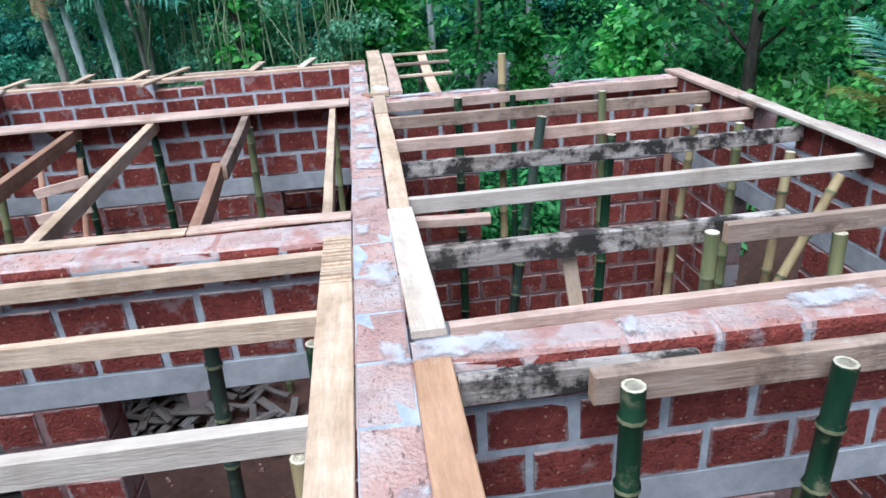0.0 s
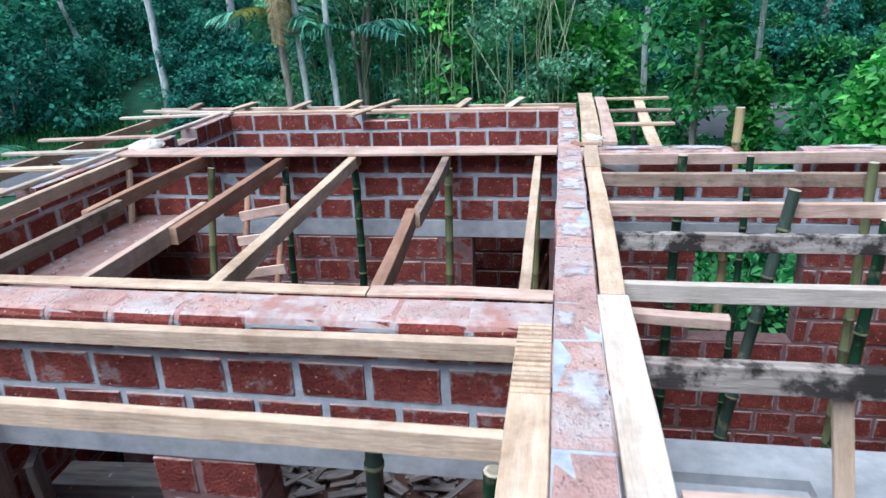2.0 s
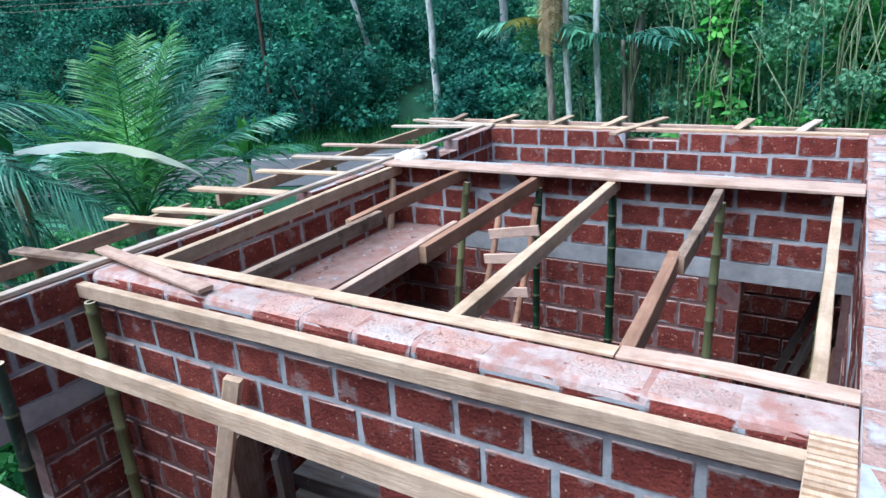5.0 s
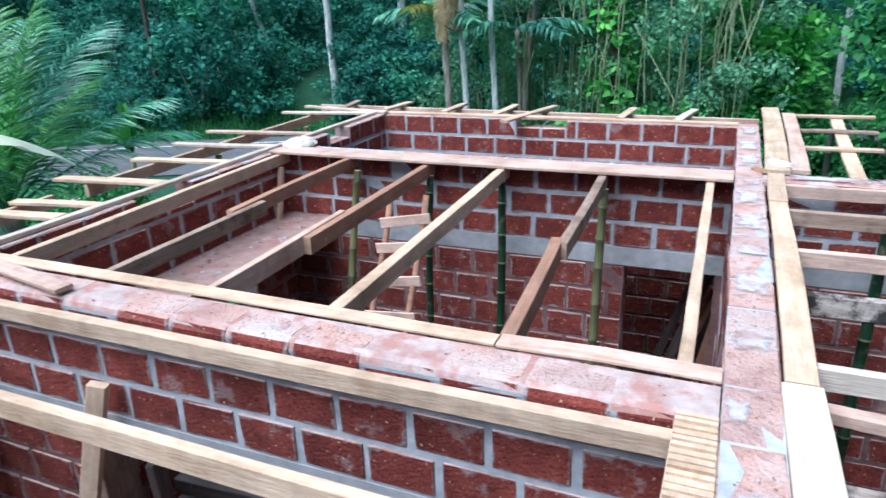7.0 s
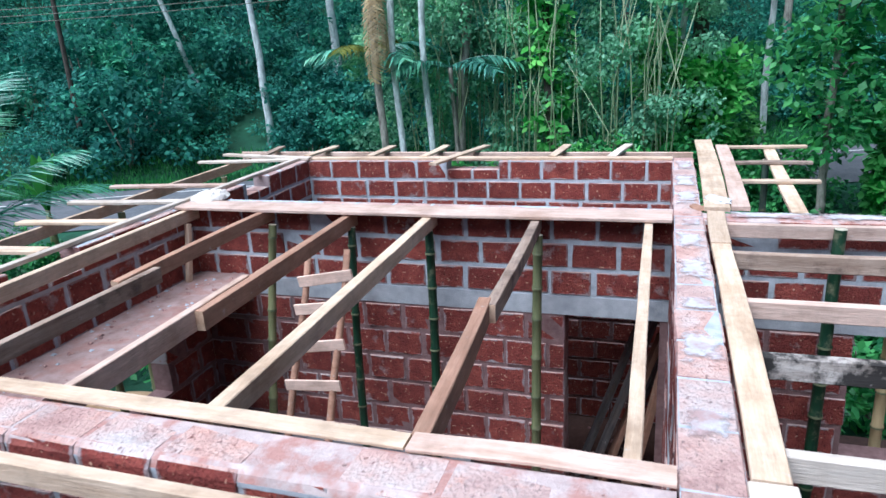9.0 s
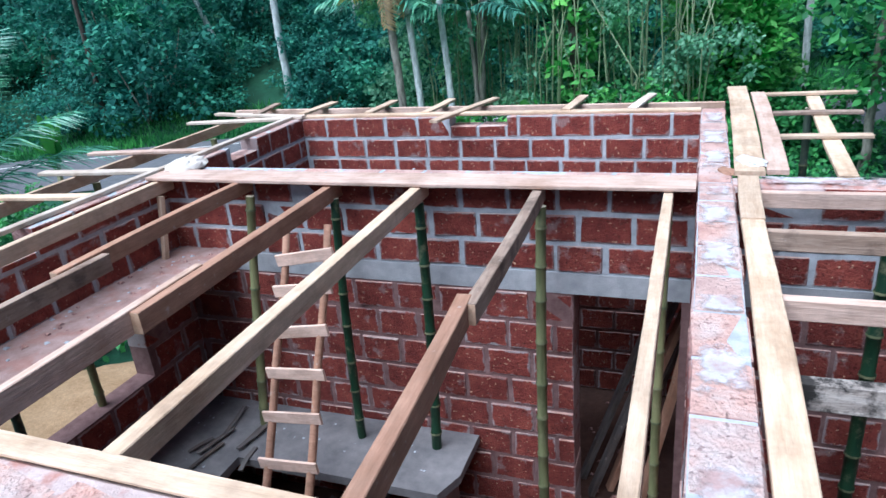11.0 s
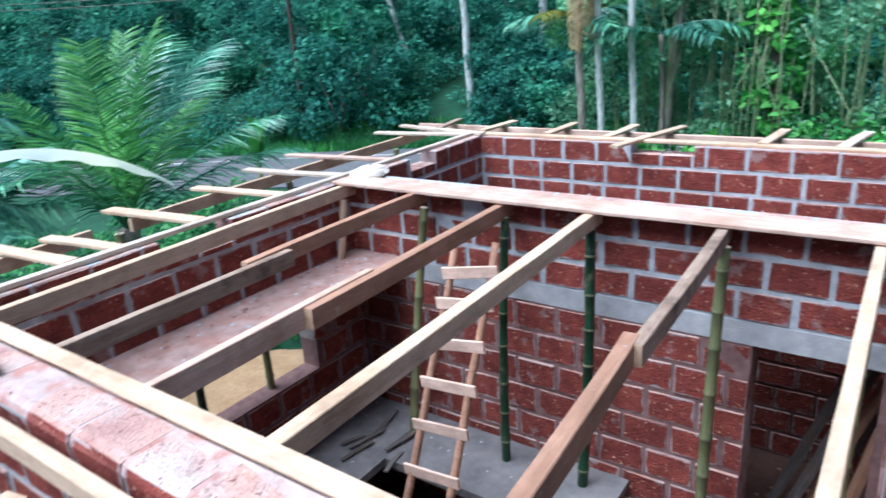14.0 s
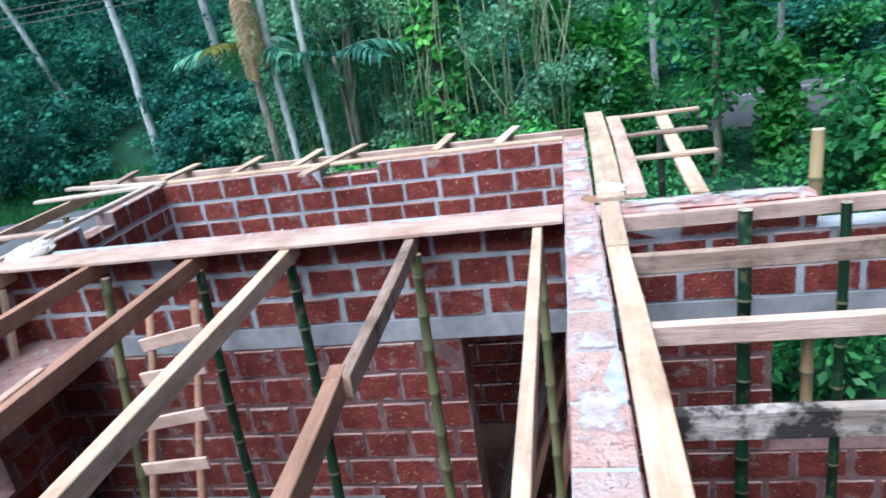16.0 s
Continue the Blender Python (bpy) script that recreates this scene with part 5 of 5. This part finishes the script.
# -- undergrowth --
def in_gap(x, y):
    """The open strip through which the road shows behind the house."""
    return abs(x - 0.25 * (y - 2) - 1.0) < 1.7


for i in range(34):
    x = plant_rng.uniform(-7, 16)
    y = float(road_y(x)) - plant_rng.uniform(3.6, 8.5)
    if in_gap(x, y):
        continue
    bush(x, y, plant_rng.choice(("mid", "mid", "bright")), plant_rng.uniform(0.7, 1.3), "leafy green shrub beside the road")
for i in range(26):
    x = plant_rng.uniform(3.5, 20)
    y = plant_rng.uniform(11.5, 19) if x > 7 else plant_rng.uniform(15, 19)
    if in_gap(x, y):
        continue
    bush(x, y, plant_rng.choice(("mid", "bright", "mid")), plant_rng.uniform(0.9, 1.5), "broad-leaved green shrub near the house")
for i in range(150):
    x = plant_rng.uniform(-48, 30)
    y = float(road_y(x)) + 5.5 + 26 * plant_rng.random() ** 1.4
    bush(x, y, "far" if x < -6 else plant_rng.choice(("far", "mid")), plant_rng.uniform(0.8, 1.7), "dense dark green shrub on the bank")
for x, y, s in ((-6.9, 2.2, 0.8), (-7.6, 4.6, 0.9), (-8.4, 6.8, 0.8), (-6.6, 0.8, 0.9), (-9.3, 3.4, 1.1)):
    bush(x, y, "mid", s, "dense leafy shrub under the palms")
for x, y in ((-11.0, 9.2), (-12.6, 10.4), (-9.8, 6.4), (-13.8, 8.4), (-8.6, 3.2), (-8.4, 5.6), (-13.5, 12.0), (-11.8, 4.2)):
    bush(x, y, "mid", plant_rng.uniform(0.5, 0.8), "low leafy shrub between the palms")

for x, y, k, s in ((1.2, 9.0, "mid", 0.7), (2.4, 9.6, "mid", 0.8), (1.9, 11.0, "mid", 0.9), (3.3, 10.8, "mid", 0.9), (0.4, 10.4, "mid", 0.7), (4.6, 4.4, "mid", 0.5), (5.4, 5.4, "mid", 0.6), (4.9, 3.2, "mid", 0.5), (6.3, 7.4, "bright", 0.8), (5.2, 8.8, "mid", 0.9)):
    bush(x, y, k, s, "leafy weeds growing close to the house")

# forest leaves all over the bank, past counting
for i in range(16):
    bush(plant_rng.uniform(-17, -8), plant_rng.uniform(27, 34), "far", plant_rng.uniform(0.9, 1.4), "dense dark green shrub on the bank")
cs, rs = [], []
bank_rng = np.random.default_rng(3)
for i in range(2600):
    x = bank_rng.uniform(-62, 45)
    y = float(road_y(x)) + 9.0 + 38 * bank_rng.random()
    cs.append((x, y, on_land(x, y) + bank_rng.uniform(0.0, 7.0) * bank_rng.random()))
    rs.append(bank_rng.uniform(0.6, 1.5))
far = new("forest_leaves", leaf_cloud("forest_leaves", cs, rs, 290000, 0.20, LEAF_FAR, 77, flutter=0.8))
tagged(far, "dense dark green forest leaves on the bank", "forest", kind="stuff")

# creeping ground cover on the bank
cs, rs = [], []
for i in range(2600):
    x = bank_rng.uniform(-58, 40)
    y = float(road_y(x)) + 5.0 + 24 * bank_rng.random()
    cs.append((x, y, on_land(x, y) + 0.5))
    rs.append(bank_rng.uniform(0.4, 1.1))
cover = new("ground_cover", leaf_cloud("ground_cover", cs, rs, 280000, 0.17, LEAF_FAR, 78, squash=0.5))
tagged(cover, "low creeping green plants on the bank", "ground cover", kind="stuff")
cs, rs = [], []
for i in range(420):
    x = bank_rng.uniform(-17, -5.6)
    y = bank_rng.uniform(-2, 13)
    if y > float(road_y(x)) - 4.2 or (x > -8.2 and 4.4 < y < 8.2):
        continue
    cs.append((x, y, on_land(x, y) + 0.2))
    rs.append(bank_rng.uniform(0.3, 0.7))
for i in range(700):
    x = bank_rng.uniform(-7, 22)
    y = bank_rng.uniform(8.6, 23)
    if y > float(road_y(x)) - 4.0 or x > 3 and y < 9:
        continue
    cs.append((x, y, on_land(x, y) + 0.2))
    rs.append(bank_rng.uniform(0.3, 0.7))
cover = new("ground_cover", leaf_cloud("ground_cover", cs, rs, 60000, 0.15, LEAF_MID, 79, squash=0.5))
tagged(cover, "low green weeds between the house and the road", "ground cover", kind="stuff")

# grass along the verge
count = 30000
gr = np.random.default_rng(9)
gx = gr.uniform(-45, 25, count)
gy = road_y(gx) + 3.2 + 3.2 * gr.random(count)
gz = land(gx, gy)
h = gr.uniform(0.12, 0.38, count)
a = gr.uniform(0, 6.283, count)
w = np.stack([np.cos(a), np.sin(a), 0 * a], 1) * 0.03
foot = np.stack([gx, gy, gz - 0.03], 1)
tip = foot + np.stack([gr.normal(size=count) * 0.08, gr.normal(size=count) * 0.08, h], 1)
verts = np.stack([foot - w, foot + w, tip], 1).reshape(-1, 3)
me = bpy.data.meshes.new("verge_grass")
me.from_pydata(verts.tolist(), [], np.arange(count * 3).reshape(-1, 3).tolist())
me.materials.append(LEAF_MID)
tagged(new("verge_grass", me), "bright green grass along the road verge", "grass", kind="stuff")

# -- power line along the road --
pole = tagged(new("utility_pole"), "slim dark utility pole beside the road", "utility pole")
pole.matrix_basis = pose(-21.98, 22.4, -0.4)
bm = bmesh.new()
tube(bm, [Vector((0, 0, 9 * i / 6)) for i in range(7)], [0.11 - 0.006 * i for i in range(7)], 9)
part("shaft", bm, BARK_DARK, pole, smooth=True)
bm = bmesh.new()
add_box(bm, (-0.7, -0.05, 7.3), (0.7, 0.05, 7.4))
part("crossarm", bm, BARK_DARK, pole)
for k in range(3):
    bm = bmesh.new()
    a, b = Vector((-50, 4.5, 7.6 + 0.22 * k)), Vector((4.0, 33.0, 8.0 + 0.22 * k))
    tube(bm, [a.lerp(b, i / 20) - Vector((0, 0, 2.2 * 4 * (i / 20) * (1 - i / 20))) for i in range(21)], [0.012] * 21, 5)
    tagged(part("power_cable", bm, BARK_MID), "thin grey power cable strung across the bank", "cable", "power cables")

lay_blocks()
